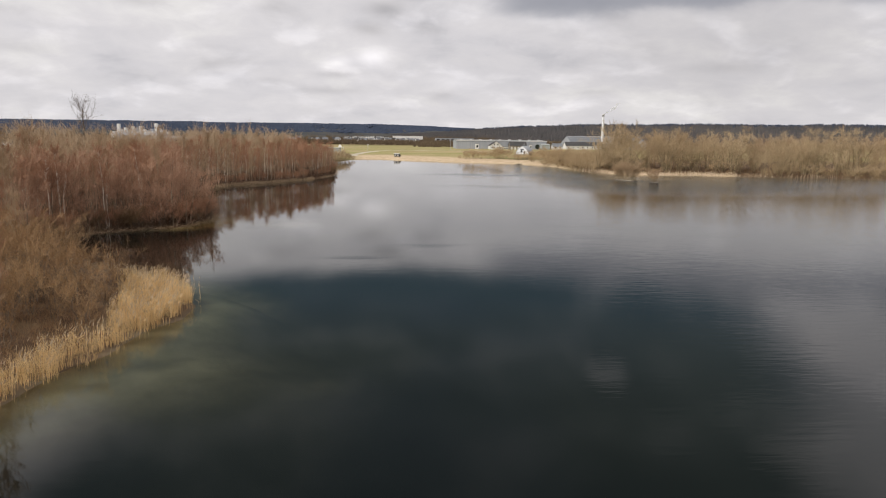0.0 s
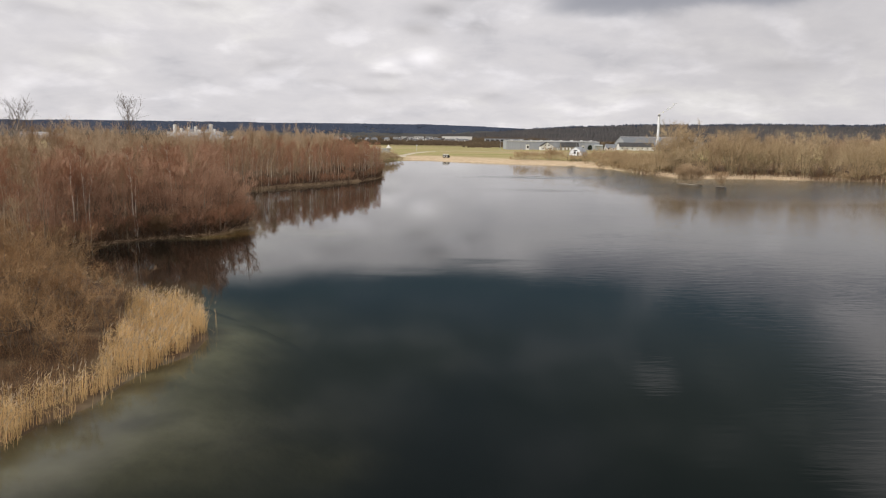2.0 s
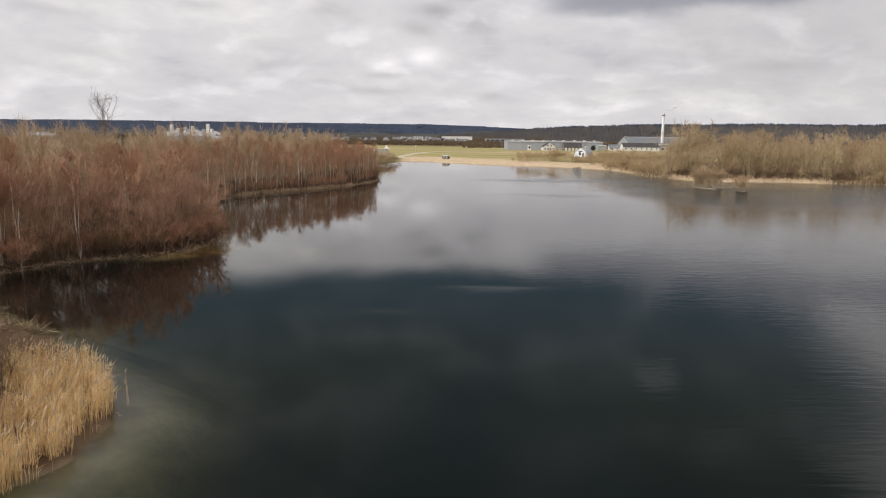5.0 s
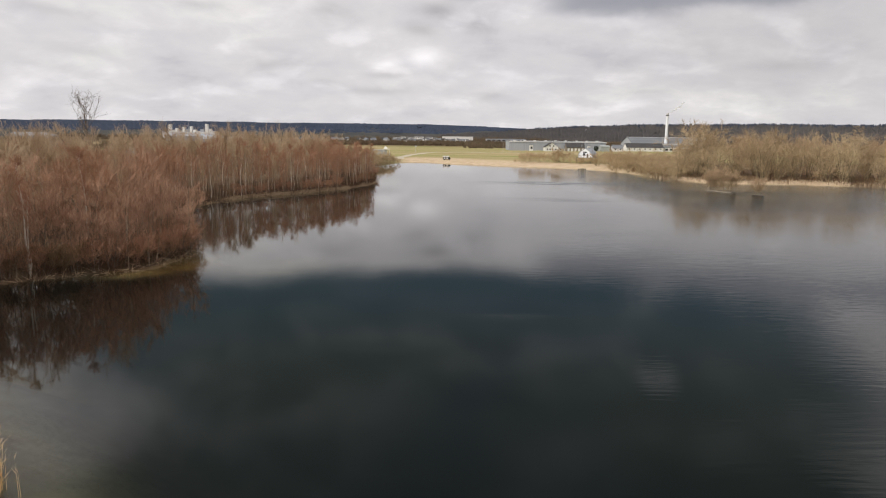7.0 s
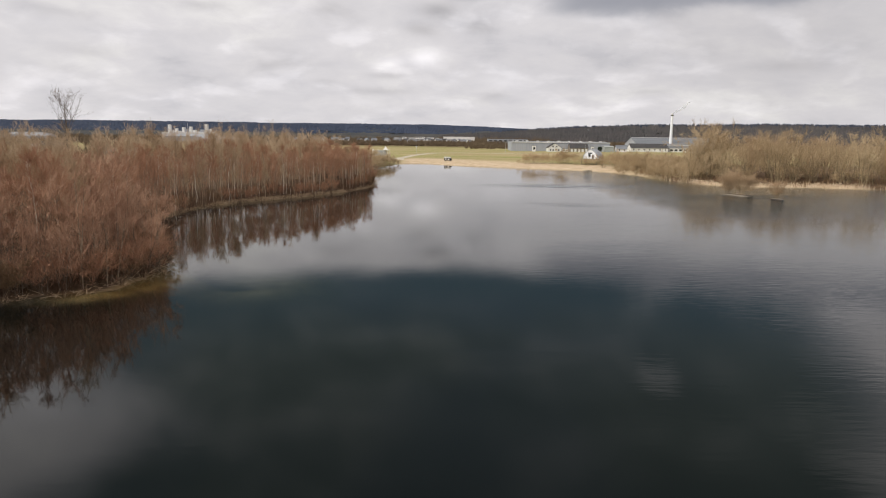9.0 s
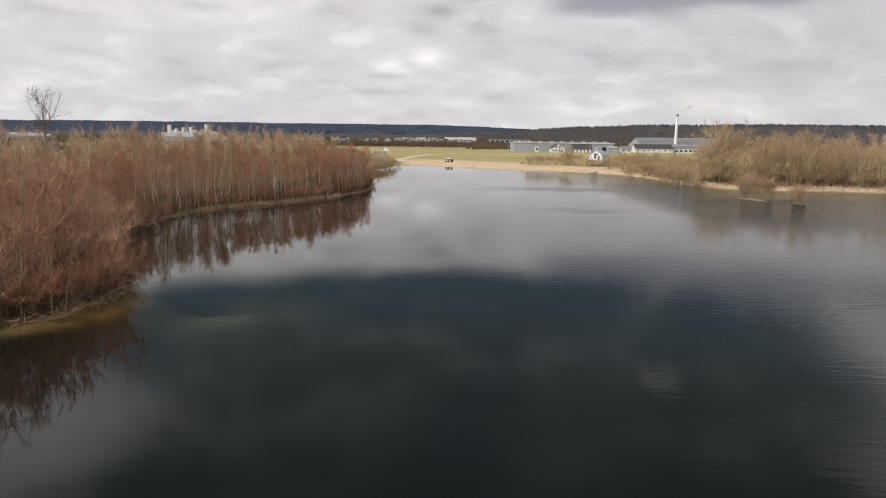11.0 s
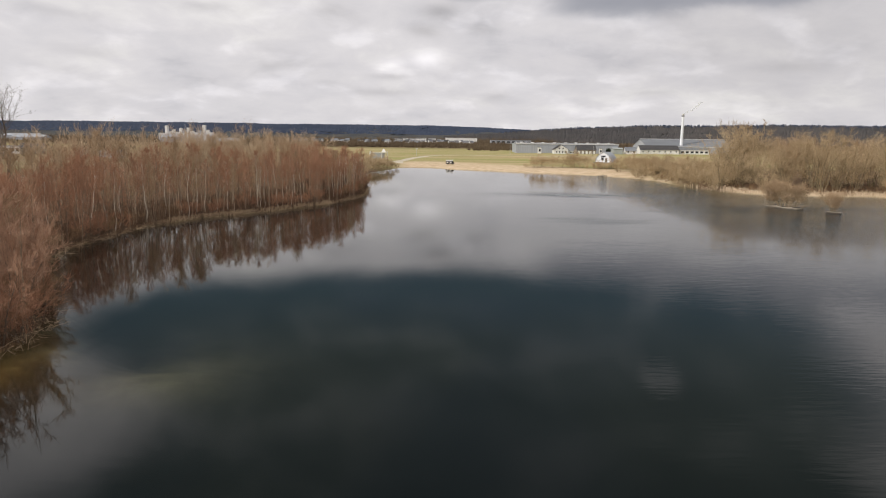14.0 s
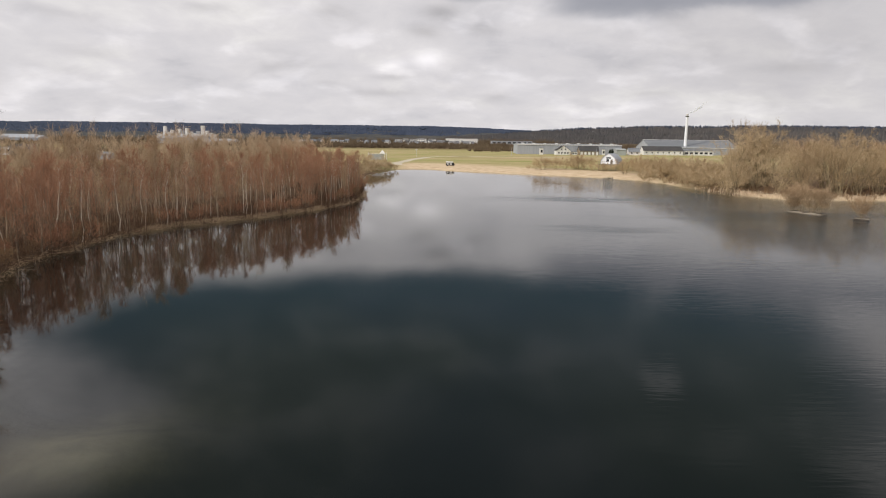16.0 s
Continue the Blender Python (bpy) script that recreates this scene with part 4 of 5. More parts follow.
def firs(rng, n, az0, az1, r0, r1, hh, ww, tiers, jag=0.25):
    """Pointed or rounded far trees standing on the hills, as crossed tapering cones."""
    azi, rr = np.radians(rng.uniform(az0, az1, n)), np.sqrt(rng.uniform(r0 ** 2, r1 ** 2, n))
    x, y = rr * np.sin(azi), 92 + rr * np.cos(azi)
    z = relief(x, y, np.full(n, 500.0))
    h = hh * rng.uniform(1 - jag, 1 + jag, n)
    base = np.stack([x, y, z], 1)
    out = []
    for a, b, w in tiers:
        p = base + np.stack([np.zeros(n), np.zeros(n), h * a], 1)
        q = base + np.stack([rng.normal(0, 0.3, n), rng.normal(0, 0.3, n), h * b], 1)
        out.append((p, q, ww * w * rng.uniform(0.8, 1.25, n)))
    return out


def rounded(rng, n, az0, az1, r0, r1, hh, ww):
    """Far rounded crowns: rods that swell and close again."""
    azi, rr = np.radians(rng.uniform(az0, az1, n)), np.sqrt(rng.uniform(r0 ** 2, r1 ** 2, n))
    x, y = rr * np.sin(azi), 92 + rr * np.cos(azi)
    base = np.stack([x, y, relief(x, y, np.full(n, 500.0))], 1)
    h = hh * rng.uniform(0.7, 1.2, n)
    w = ww * rng.uniform(0.7, 1.3, n)
    lift = lambda k: base + np.stack([np.zeros(n), np.zeros(n), h * k], 1)
    return [rods(lift(0.2), lift(1.0), w, w * 0.4, 5)]


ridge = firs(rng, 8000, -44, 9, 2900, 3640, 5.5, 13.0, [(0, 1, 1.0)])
stuff("conifer_forest", "dark conifer forest on the distant ridge, blue haze painted into its colour", "forest", M_CONIFER_HAZED, *[rods(p, q, w, w * 0.25, 6) for p, q, w in ridge])
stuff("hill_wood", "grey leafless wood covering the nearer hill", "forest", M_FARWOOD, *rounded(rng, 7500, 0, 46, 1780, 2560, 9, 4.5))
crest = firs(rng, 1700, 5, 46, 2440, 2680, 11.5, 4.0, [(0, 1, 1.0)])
stuff("hill_conifers", "dark conifers along the crest of the hill", "forest", M_CONIFER_HAZED, *[rods(p, q, w, w * 0.25, 5) for p, q, w in crest])


def strip_places(rng, n, x0, x1, y0, y1):
    x, y = rng.uniform(x0, x1, n), rng.uniform(y0, y1, n)
    return np.stack([x, y, relief(x, y, np.full(n, 300.0))], 1)


HEDGES = [(-320, 60, 1010, 1120, 420, 0.75), (40, 330, 905, 960, 160, 0.7), (-700, -200, 1250, 1380, 200, 0.7), (-420, 120, 1380, 1480, 160, 0.75), (60, 420, 960, 1080, 130, 0.75),
          (150, 620, 1150, 1500, 220, 0.85), (-620, -150, 640, 860, 150, 0.75), (-380, -130, 430, 600, 70, 0.9), (-900, -450, 900, 1200, 150, 0.8), (-460, 260, 1680, 1820, 420, 1.5), (-1000, -460, 1640, 1800, 240, 1.3),
          (-340, 190, 1130, 1370, 620, 0.62), (-300, 90, 1395, 1560, 230, 0.7), (30, 260, 850, 930, 120, 0.6)]
pcs = []
for i, (x0, x1, y0, y1, n, s) in enumerate(HEDGES):
    sp = strip_places(rng, n, x0, x1, y0, y1)
    sp = np.repeat(sp, 2, 0) + rng.normal(0, 2.0, (2 * n, 3)) * np.array([1, 1, 0])
    pcs.append(brush(rng, sp, 7 * s, 14 * s, 8, 0.46, fan=0.5))
stuff("hedgerows", "brown leafless hedgerows and copses between the fields", "hedge", M_HEDGE, *pcs)


# ---------------------------------------------------------------- far shore, buildings
M_WHITE = material("white plaster", [(0.62, 0.61, 0.59), (0.72, 0.71, 0.69), (0.80, 0.79, 0.77)], scale=0.6, rough=0.8)
M_GREY_SHEET = material("grey sheet cladding", [(0.27, 0.29, 0.32), (0.34, 0.36, 0.39), (0.40, 0.42, 0.45)], scale=0.25, rough=0.5, stretch=(3, 3, 0.2))
M_DARK_ROOF = material("dark roof tiles", [(0.035, 0.035, 0.038), (0.06, 0.058, 0.058), (0.09, 0.085, 0.08)], scale=1.2, rough=0.7, bump=0.3)
M_SLATE = material("weathered roof sheet", [(0.13, 0.14, 0.155), (0.18, 0.19, 0.205), (0.24, 0.25, 0.26)], scale=0.2, rough=0.6, stretch=(0.3, 3, 1))
M_GLASS = material("dark window glass", [(0.02, 0.024, 0.028), (0.03, 0.035, 0.04)], scale=0.5, rough=0.12, spec=0.6)
M_CONCRETE = material("pale concrete", [(0.48, 0.47, 0.46), (0.58, 0.57, 0.56), (0.66, 0.65, 0.64)], scale=0.35, rough=0.8, stretch=(1, 1, 0.3))
M_TIMBER = material("weathered timber", [(0.15, 0.12, 0.09), (0.25, 0.21, 0.165), (0.36, 0.32, 0.26)], scale=2.0, rough=0.85, stretch=(0.4, 4, 4), bump=0.4, vary=0.2)
M_DARK_WOOD = material("wet dark timber", [(0.035, 0.028, 0.022), (0.06, 0.048, 0.038), (0.10, 0.08, 0.06)], scale=2.0, rough=0.6)
M_RUBBER = material("black rubber", [(0.015, 0.015, 0.015), (0.03, 0.03, 0.03)], scale=4, rough=0.8)
M_PAINT = material("white vehicle paint", [(0.70, 0.70, 0.68), (0.80, 0.80, 0.78)], scale=0.8, rough=0.3, spec=0.5)
M_METAL = material("galvanised metal", [(0.42, 0.43, 0.44), (0.55, 0.56, 0.57)], scale=2.0, rough=0.45, metallic=0.6)
M_GRAVEL = material("pale gravel", [(0.40, 0.35, 0.27), (0.50, 0.44, 0.35), (0.58, 0.52, 0.42)], scale=0.5, rough=0.95, bump=0.3)
M_NET = material("grey netting", [(0.30, 0.32, 0.31), (0.40, 0.42, 0.41)], scale=1.0, rough=0.8)


def ground_at(x, y):
    return float(land_height(x, y)[0])


def hall(name, label, x, y, w, d, eave, ridge, walls, roof, rot=0.0, trim=None, doors=0, windows=0, category="building", overhang=0.4):
    """A pitched building: walls with gables, two roof slabs, fascia, doors and windows on the front (towards -y)."""
    ob = thing(name, pose(x, y, ground_at(x, y) - 0.1, 0, 0, rot), label, category)
    hw, hd = w / 2, d / 2
    part("wall", prism([(-hd, 0), (hd, 0), (hd, eave), (0, ridge), (-hd, eave)], -hw, hw), walls, ob)
    run = math.hypot(hd, ridge - eave)
    nx_, nz_ = (ridge - eave) / run * 0.18, hd / run * 0.18
    low = eave - overhang * (ridge - eave) / hd
    for sgn in (-1, 1):
        prof = [(sgn * (hd + overhang), low), (0, ridge), (0, ridge + 0.2), (sgn * (hd + overhang) + sgn * nx_, low + nz_ + 0.02)]
        part("roof", prism(prof, -hw - overhang, hw + overhang), roof, ob)
    if trim:
        part("fascia", boxed(-hw - overhang, -hd - overhang - 0.12, low - 0.30, hw + overhang, -hd - overhang, low + 0.32), trim, ob)
        part("ridge_cap", boxed(-hw - overhang, -0.45, ridge + 0.16, hw + overhang, 0.45, ridge + 0.45), trim, ob)
    for i in range(doors):
        cx = -hw + w * (i + 0.5) / doors
        part("door", boxed(cx - w / doors * 0.28, -hd - 0.08, 0.05, cx + w / doors * 0.28, -hd + 0.02, min(eave * 0.72, 4.2)), M_WHITE if walls is not M_WHITE else M_DARK_WOOD, ob)
    for i in range(windows):
        cx = -hw + w * (i + 0.5) / windows
        pane = part("window", boxed(cx - 0.7, -hd - 0.05, eave * 0.45, cx + 0.7, -hd + 0.02, eave * 0.45 + 1.3), M_GLASS, ob)
        part("sill", boxed(cx - 0.85, -hd - 0.18, eave * 0.45 - 0.12, cx + 0.85, -hd + 0.02, eave * 0.45 - 0.003), M_CONCRETE, pane)
    return ob


def flat_block(name, label, x, y, w, d, h, walls, roof, rot=0.0, rows=2, cols=8, category="building"):
    """A flat-roofed block with a parapet and rows of windows on its front."""
    ob = thing(name, pose(x, y, ground_at(x, y) - 0.1, 0, 0, rot), label, category)
    part("wall", boxed(-w / 2, -d / 2, 0, w / 2, d / 2, h), walls, ob)
    part("roof", boxed(-w / 2 - 0.3, -d / 2 - 0.3, h + 0.003, w / 2 + 0.3, d / 2 + 0.3, h + 0.5), roof, ob)
    for r in range(rows):
        for c in range(cols):
            cx, cz = -w / 2 + w * (c + 0.5) / cols, h * (r + 0.32) / rows
            part("window", boxed(cx - w / cols * 0.3, -d / 2 - 0.06, cz, cx + w / cols * 0.3, -d / 2 + 0.02, cz + h / rows * 0.42), M_GLASS, ob)
    return ob


# works by the meadow
long_hall = hall("factory_hall", "long low hall with grey sheet walls", 125, 800, 103, 40, 9.3, 9.9, M_GREY_SHEET, M_SLATE, trim=M_WHITE, category="factory")
for k in range(9):
    part("roof_light", boxed(-46 + k * 11.3, -8 + (k % 3) * 2, 9.85, -43.5 + k * 11.3, -6 + (k % 3) * 2, 11.0), M_WHITE, long_hall)
farm = hall("farmhouse", "white gabled farmhouse with a dark tiled roof", 115.5, 765, 13.0, 13.5, 4.2, 8.6, M_WHITE, M_DARK_ROOF, rot=90)
for y, z in ((-4.2, 1.2), (-1.4, 1.2), (1.6, 1.2), (4.4, 1.2), (-1.8, 4.6), (1.8, 4.6)):
    part("window", boxed(-6.58, y - 0.65, z, -6.48, y + 0.65, z + 1.5), M_GLASS, farm)
barn = hall("barn", "long barn with dark roof and pale doors", 141, 768, 18.5, 12, 4.2, 8.6, M_TIMBER, M_DARK_ROOF, doors=5)
flat_block("shed", "small white flat-roofed shed beside the hall", 126.5, 762, 5, 4, 2.8, M_WHITE, M_SLATE, rows=1, cols=2)
flat_block("shed", "small white flat-roofed shed beside the hall", 95.5, 768, 3.2, 4, 6.0, M_WHITE, M_SLATE, rows=1, cols=1)
flat_block("shed", "narrow white kiosk in front of the hall", 155, 764, 2.4, 3, 5.5, M_WHITE, M_SLATE, rows=1, cols=1)
hall("greenhouse", "grey-green glazed greenhouse beside the hall", 173.5, 774, 9, 12, 5.2, 6.4, M_NET, M_NET)
big = hall("factory_hall", "large hall with broad slate-grey roof and white ridge", 262, 845, 92, 52, 7.5, 15.2, M_GREY_SHEET, M_SLATE, trim=M_WHITE, category="factory")
front_hall = hall("workshop", "low workshop with dark roof and white front wall", 224, 806, 40, 15, 4.4, 8.8, M_WHITE, M_DARK_ROOF, windows=7)
flat_block("loading_bay", "white flat-roofed loading bay before the hall", 262, 808, 30, 8, 4.6, M_WHITE, M_SLATE, rows=1, cols=6)
hall("cottage", "small cottage with pale walls and grey roof", 191, 790, 11, 9, 3.4, 7.0, M_WHITE, M_SLATE, windows=2)

M_STACK = material("white stack paint", [(0.74, 0.76, 0.79), (0.80, 0.82, 0.85)], scale=0.5, rough=0.7)
stack = thing("chimney_stack", pose(254.5, 824, ground_at(254.5, 824)), "tall white concrete factory chimney", "chimney")
part("shaft", lathe([(1.75, -0.2), (1.7, 6), (1.35, 30), (1.2, 39.5)], 20), M_STACK, stack)
part("platform", lathe([(1.7, 39.5), (1.75, 39.6), (1.75, 40.2), (1.6, 40.3)], 20), M_DARK_ROOF, stack, "dark steel platform")
part("mouth", lathe([(1.15, 40.3), (1.15, 42.2), (0.95, 42.3)], 20), M_CONCRETE, stack)

# the thin plume that drifts from its mouth
M_SMOKE = bpy.data.materials.new("thin smoke")
M_SMOKE.use_nodes = True
_t = M_SMOKE.node_tree
_t.nodes.clear()
_veil = nd(_t, "ShaderNodeMixShader", in_Fac=0.36)
_t.links.new(nd(_t, "ShaderNodeBsdfTransparent").outputs[0], _veil.inputs[1])
_soft = nd(_t, "ShaderNodeMixShader", in_Fac=0.5)
_t.links.new(nd(_t, "ShaderNodeBsdfDiffuse", in_Color=(0.92, 0.94, 0.97, 1)).outputs[0], _soft.inputs[1])
_t.links.new(nd(_t, "ShaderNodeBsdfTranslucent", in_Color=(0.92, 0.94, 0.97, 1)).outputs[0], _soft.inputs[2])
_t.links.new(_soft.outputs[0], _veil.inputs[2])
_t.links.new(_veil.outputs[0], nd(_t, "ShaderNodeOutputMaterial").inputs[0])
wisp = []
for k in range(26):
    u = k / 25
    mid = Vector((0.1 + 20 * u + 0.6 * math.sin(k * 0.8), 0.3 * math.sin(k * 0.6), 42.2 + 13.5 * u ** 1.25 + 0.8 * u * math.sin(k * 0.7)))
    wide = (0.55 + 2.0 * u) * (1 - u ** 4) * (0.8 + 0.35 * math.sin(k * 1.3)) + 0.05
    for i in range(12):
        a = 2 * math.pi * i / 12
        p_ = mid + Vector((-0.55 * math.cos(a), math.sin(a), 0.8 * math.cos(a))) * wide
        wisp.append(p_ + (p_ - mid) * 0.6 * noise.noise(p_ * 0.6))
plume = bpy.data.meshes.new("smoke")
plume.from_pydata([tuple(p_) for p_ in wisp], [], [[k * 12 + i, k * 12 + (i + 1) % 12, k * 12 + 12 + (i + 1) % 12, k * 12 + 12 + i] for k in range(25) for i in range(12)])
for f_ in plume.polygons:
    f_.use_smooth = True
part("smoke", plume, M_SMOKE, stack, "thin white smoke drifting from the mouth")

# town in the distance
for i, (x, w, h) in enumerate(((-98, 13, 9.5), (-83, 11, 11), (-68, 15, 10.5), (-48, 20, 11.5), (-25, 16, 11), (-10, 9, 9))):
    flat_block("apartment_block", "far pale apartment block with rows of windows", x, 1592 + 9 * (i % 3), w, 14, h - 0.8, M_WHITE if i % 2 else M_CONCRETE, M_SLATE, rot=-6 + 4 * (i % 3), rows=3, cols=5)
flat_block("warehouse", "long bright white warehouse on the edge of town", 38, 1590, 68, 30, 11.5, M_WHITE, M_WHITE, rows=0, cols=0)
flat_block("warehouse", "low grey warehouse at the foot of the hill", 150, 1640, 90, 30, 7.5, M_GREY_SHEET, M_SLATE, rows=1, cols=8)
gh = np.random.default_rng(58)
for i in range(42):
    x, y = -300 + i * 8.6 + gh.uniform(-4, 4), 1400 + gh.uniform(-30, 110)
    kind = int(gh.integers(0, 4))
    hall("house", ("far white house with a dark roof", "far pale house with a grey roof", "far grey house with a slate roof", "far white house with a slate roof")[kind], x, y, gh.uniform(6, 11), gh.uniform(6, 9), gh.uniform(3.0, 5.2),
         gh.uniform(6.5, 8.8), (M_WHITE, M_CONCRETE, M_GREY_SHEET, M_WHITE)[kind], (M_DARK_ROOF, M_SLATE, M_SLATE, M_SLATE)[kind], rot=gh.uniform(-50, 50), windows=2, category="house")

# white works with silos on the horizon
plant = thing("silo_works", pose(-550, 1585, 2), "white industrial works with tall silos", "factory")
part("silo", boxed(-50, -4, 0, -44, 4, 30, bevel=0.5), M_WHITE, plant)
part("silo", boxed(30.5, -4, 0, 37, 4, 32.5, bevel=0.5), M_WHITE, plant)
for x0, x1, h, m in ((-42.5, -37, 19, M_CONCRETE), (-35, -30, 23, M_WHITE), (-28, -21, 17.5, M_CONCRETE), (-19, -14, 25.5, M_WHITE), (-12.5, -5, 21.5, M_GREY_SHEET), (-3, 2, 27, M_WHITE), (4, 11, 20, M_WHITE),
                     (13, 18, 17, M_CONCRETE), (20, 28, 21, M_GREY_SHEET), (39, 44, 22, M_WHITE), (46, 54, 17.5, M_CONCRETE)):
    part("block", boxed(x0, -4, 0, x1, 5, h, bevel=0.2), m, plant)
part("low_building", boxed(-62, -9, 0, 64, -4.1, 15), M_CONCRETE, plant)
part("mast", boxed(-8, 0, 21.5, -7.4, 0.6, 34), M_METAL, plant)
for k in range(4):
    part("head_house", boxed(-49.6 + k * 1.4, -3, 30, -48.7 + k * 1.4, 3, 30.9 + 0.5 * (k % 2)), M_CONCRETE, plant)
# long pale sheds far behind the wood
for x, y, w, h in ((-850, 1490, 70, 11), (-770, 1380, 60, 9), (-430, 1250, 80, 12), (-330, 1100, 60, 9)):
    hall("farm_shed", "long grey shed far behind the wood", x, y, w, 30, h - 4, h, M_GREY_SHEET, M_GREY_SHEET, category="shed")
hall("barn", "dark gabled barn with a pale roof behind the wood", -292, 576, 15, 12, 4.5, 7.6, M_TIMBER, M_DARK_ROOF, rot=20)
flat_block("farm_shed", "low white shed beside the dark barn", -309, 580, 16, 10, 5.2, M_WHITE, M_SLATE, rows=1, cols=4)
hall("farm_shed", "low grey shed behind the wood", -215, 520, 24, 12, 3.0, 4.4, M_GREY_SHEET, M_SLATE, category="shed")


# pale track across the meadow and along the beach
def track(name, label, pts, width):
    p = smooth_line(pts)
    t = np.gradient(p, axis=0)
    n = np.stack([-t[:, 1], t[:, 0]], 1) / np.linalg.norm(t, axis=1)[:, None]
    rows = []
    for k in (-0.5, -0.17, 0.17, 0.5):
        q = p + n * width * k
        z = land_height(q[:, 0], q[:, 1]) + (0.10 if abs(k) < 0.3 else 0.04)
        rows.append(np.concatenate([q, z[:, None]], 1))
    v = np.stack(rows, 1).reshape(-1, 3)
    m = len(p)
    f = [[i * 4 + j, i * 4 + j + 1, i * 4 + j + 5, i * 4 + j + 4] for i in range(m - 1) for j in range(3)]
    me = bpy.data.meshes.new(name)
    me.from_pydata(v.tolist(), [], f)
    me.materials.append(M_GRAVEL)
    return tagged(new(name, me), label, "path", kind="structure")


def smooth_line(pts, n=10):
    p = np.array([pts[0], *pts, pts[-1]], float)
    out = []
    for a, b, c, d in zip(p, p[1:], p[2:], p[3:]):
        for u in np.arange(n) / n:
            out.append(0.5 * (2 * b + (c - a) * u + (2 * a - 5 * b + 4 * c - d) * u ** 2 + (3 * b - a - 3 * c + d) * u ** 3))
    return np.array(out + [p[-1]])


track("path", "pale gravel track curving across the meadow", [(-44, 520), (-32, 512), (-25, 535), (-20, 590), (-5, 645), (31, 668), (85, 668), (160, 660), (260, 655)], 6.0)
track("path", "pale gravel track branching towards the beach", [(-25, 535), (-27, 515), (-26, 500)], 5.0)

# camper van on the grass above the beach
van = thing("camper_van", pose(4.6, 495, ground_at(4.6, 495), 0, 0, 4) @ Matrix.Scale(0.84, 4), "dark camper van with a raised white roof", "van")
part("body", prism([(-2.9, 0.45), (2.55, 0.45), (2.9, 0.8), (2.85, 1.35), (2.2, 2.1), (1.9, 2.75), (-2.85, 2.8)], -1.05, 1.05, axis="y"), M_RUBBER, van)
part("roof", boxed(-2.9, -1.12, 2.25, 2.0, 1.12, 3.1, bevel=0.12), M_PAINT, van)
part("sill", boxed(-2.8, -1.07, 0.40, 2.7, 1.07, 0.62), M_RUBBER, van)
for x in (-1.9, 0.3):
    part("side_panel", boxed(x - 0.6, -1.09, 1.0, x + 0.6, -1.04, 1.9), M_PAINT, van, "white painted side panel")
part("windscreen", boxed(2.12, -0.9, 1.4, 2.5, 0.9, 2.05), M_GLASS, van)
tyre = lathe([(0.30, -0.12), (0.36, -0.09), (0.36, 0.09), (0.30, 0.12)], 16)
tyre_me = bpy.data.meshes.new("wheel")
tyre.to_mesh(tyre_me)
tyre.free()
for x in (-1.9, 1.9):
    for y in (-0.98, 0.98):
        part("wheel", tyre_me, M_RUBBER, van, at=pose(x, y, 0.36, 90, 0, 0))

# beach watch hut on stilts
hx, hy = 88.0, 452.0
hut_floor = 3.0
hut = thing("beach_hut", pose(hx, hy, ground_at(hx, hy), 0, 0, -36) @ Matrix.Scale(1.12, 4), "white arched watch hut standing on timber stilts", "hut")
arch = [(3.95, hut_floor + 0.1), (3.72, hut_floor + 1.2), (3.3, hut_floor + 2.2), (2.5, hut_floor + 3.1), (1.4, hut_floor + 3.95), (0, hut_floor + 4.7), (-1.4, hut_floor + 3.95), (-2.5, hut_floor + 3.1), (-3.3, hut_floor + 2.2),
        (-3.72, hut_floor + 1.2), (-3.95, hut_floor + 0.1)]
part("wall", prism([(-3.9, hut_floor), (3.9, hut_floor)] + arch, -3.5, 3.5, axis="y"), M_STACK, hut)
for k in range(10):
    (xa, za), (xb, zb) = arch[k], arch[k + 1]
    nx_, nz_ = (zb - za) / math.hypot(xb - xa, zb - za), (xa - xb) / math.hypot(xb - xa, zb - za)
    part("roof_panel", prism([(xa, za), (xb, zb), (xb + 0.16 * nx_, zb + 0.16 * nz_), (xa + 0.16 * nx_, za + 0.16 * nz_)], -3.8, 3.8, axis="y"), M_GREY_SHEET, hut, "grey roof sheet")
part("deck", boxed(-4.4, -5.2, hut_floor - 0.22, 4.4, 3.9, hut_floor - 0.003), M_TIMBER, hut)
part("window", boxed(-1.1, -3.56, hut_floor + 1.1, 0.1, -3.48, hut_floor + 2.3), M_GLASS, hut)
part("window", boxed(-1.2, -3.58, hut_floor + 2.5, 1.0, -3.48, hut_floor + 3.1), M_GLASS, hut)
part("door", boxed(0.9, -3.57, hut_floor + 0.02, 1.9, -3.48, hut_floor + 2.1), M_TIMBER, hut)
for x in (-4.0, -1.4, 1.4, 4.0):
    for y in (-4.9, -0.6, 3.4):
        part("stilt", boxed(x - 0.14, y - 0.14, -0.4, x + 0.14, y + 0.14, hut_floor - 0.22), M_TIMBER, hut)
for x in (-4.3, -1.45, 1.45, 4.2):
    part("rail_post", boxed(x - 0.05, -5.15, hut_floor, x + 0.05, -5.05, hut_floor + 1.0), M_TIMBER, hut)
part("rail", boxed(-4.4, -5.16, hut_floor + 1.0, 4.4, -5.04, hut_floor + 1.1), M_TIMBER, hut)

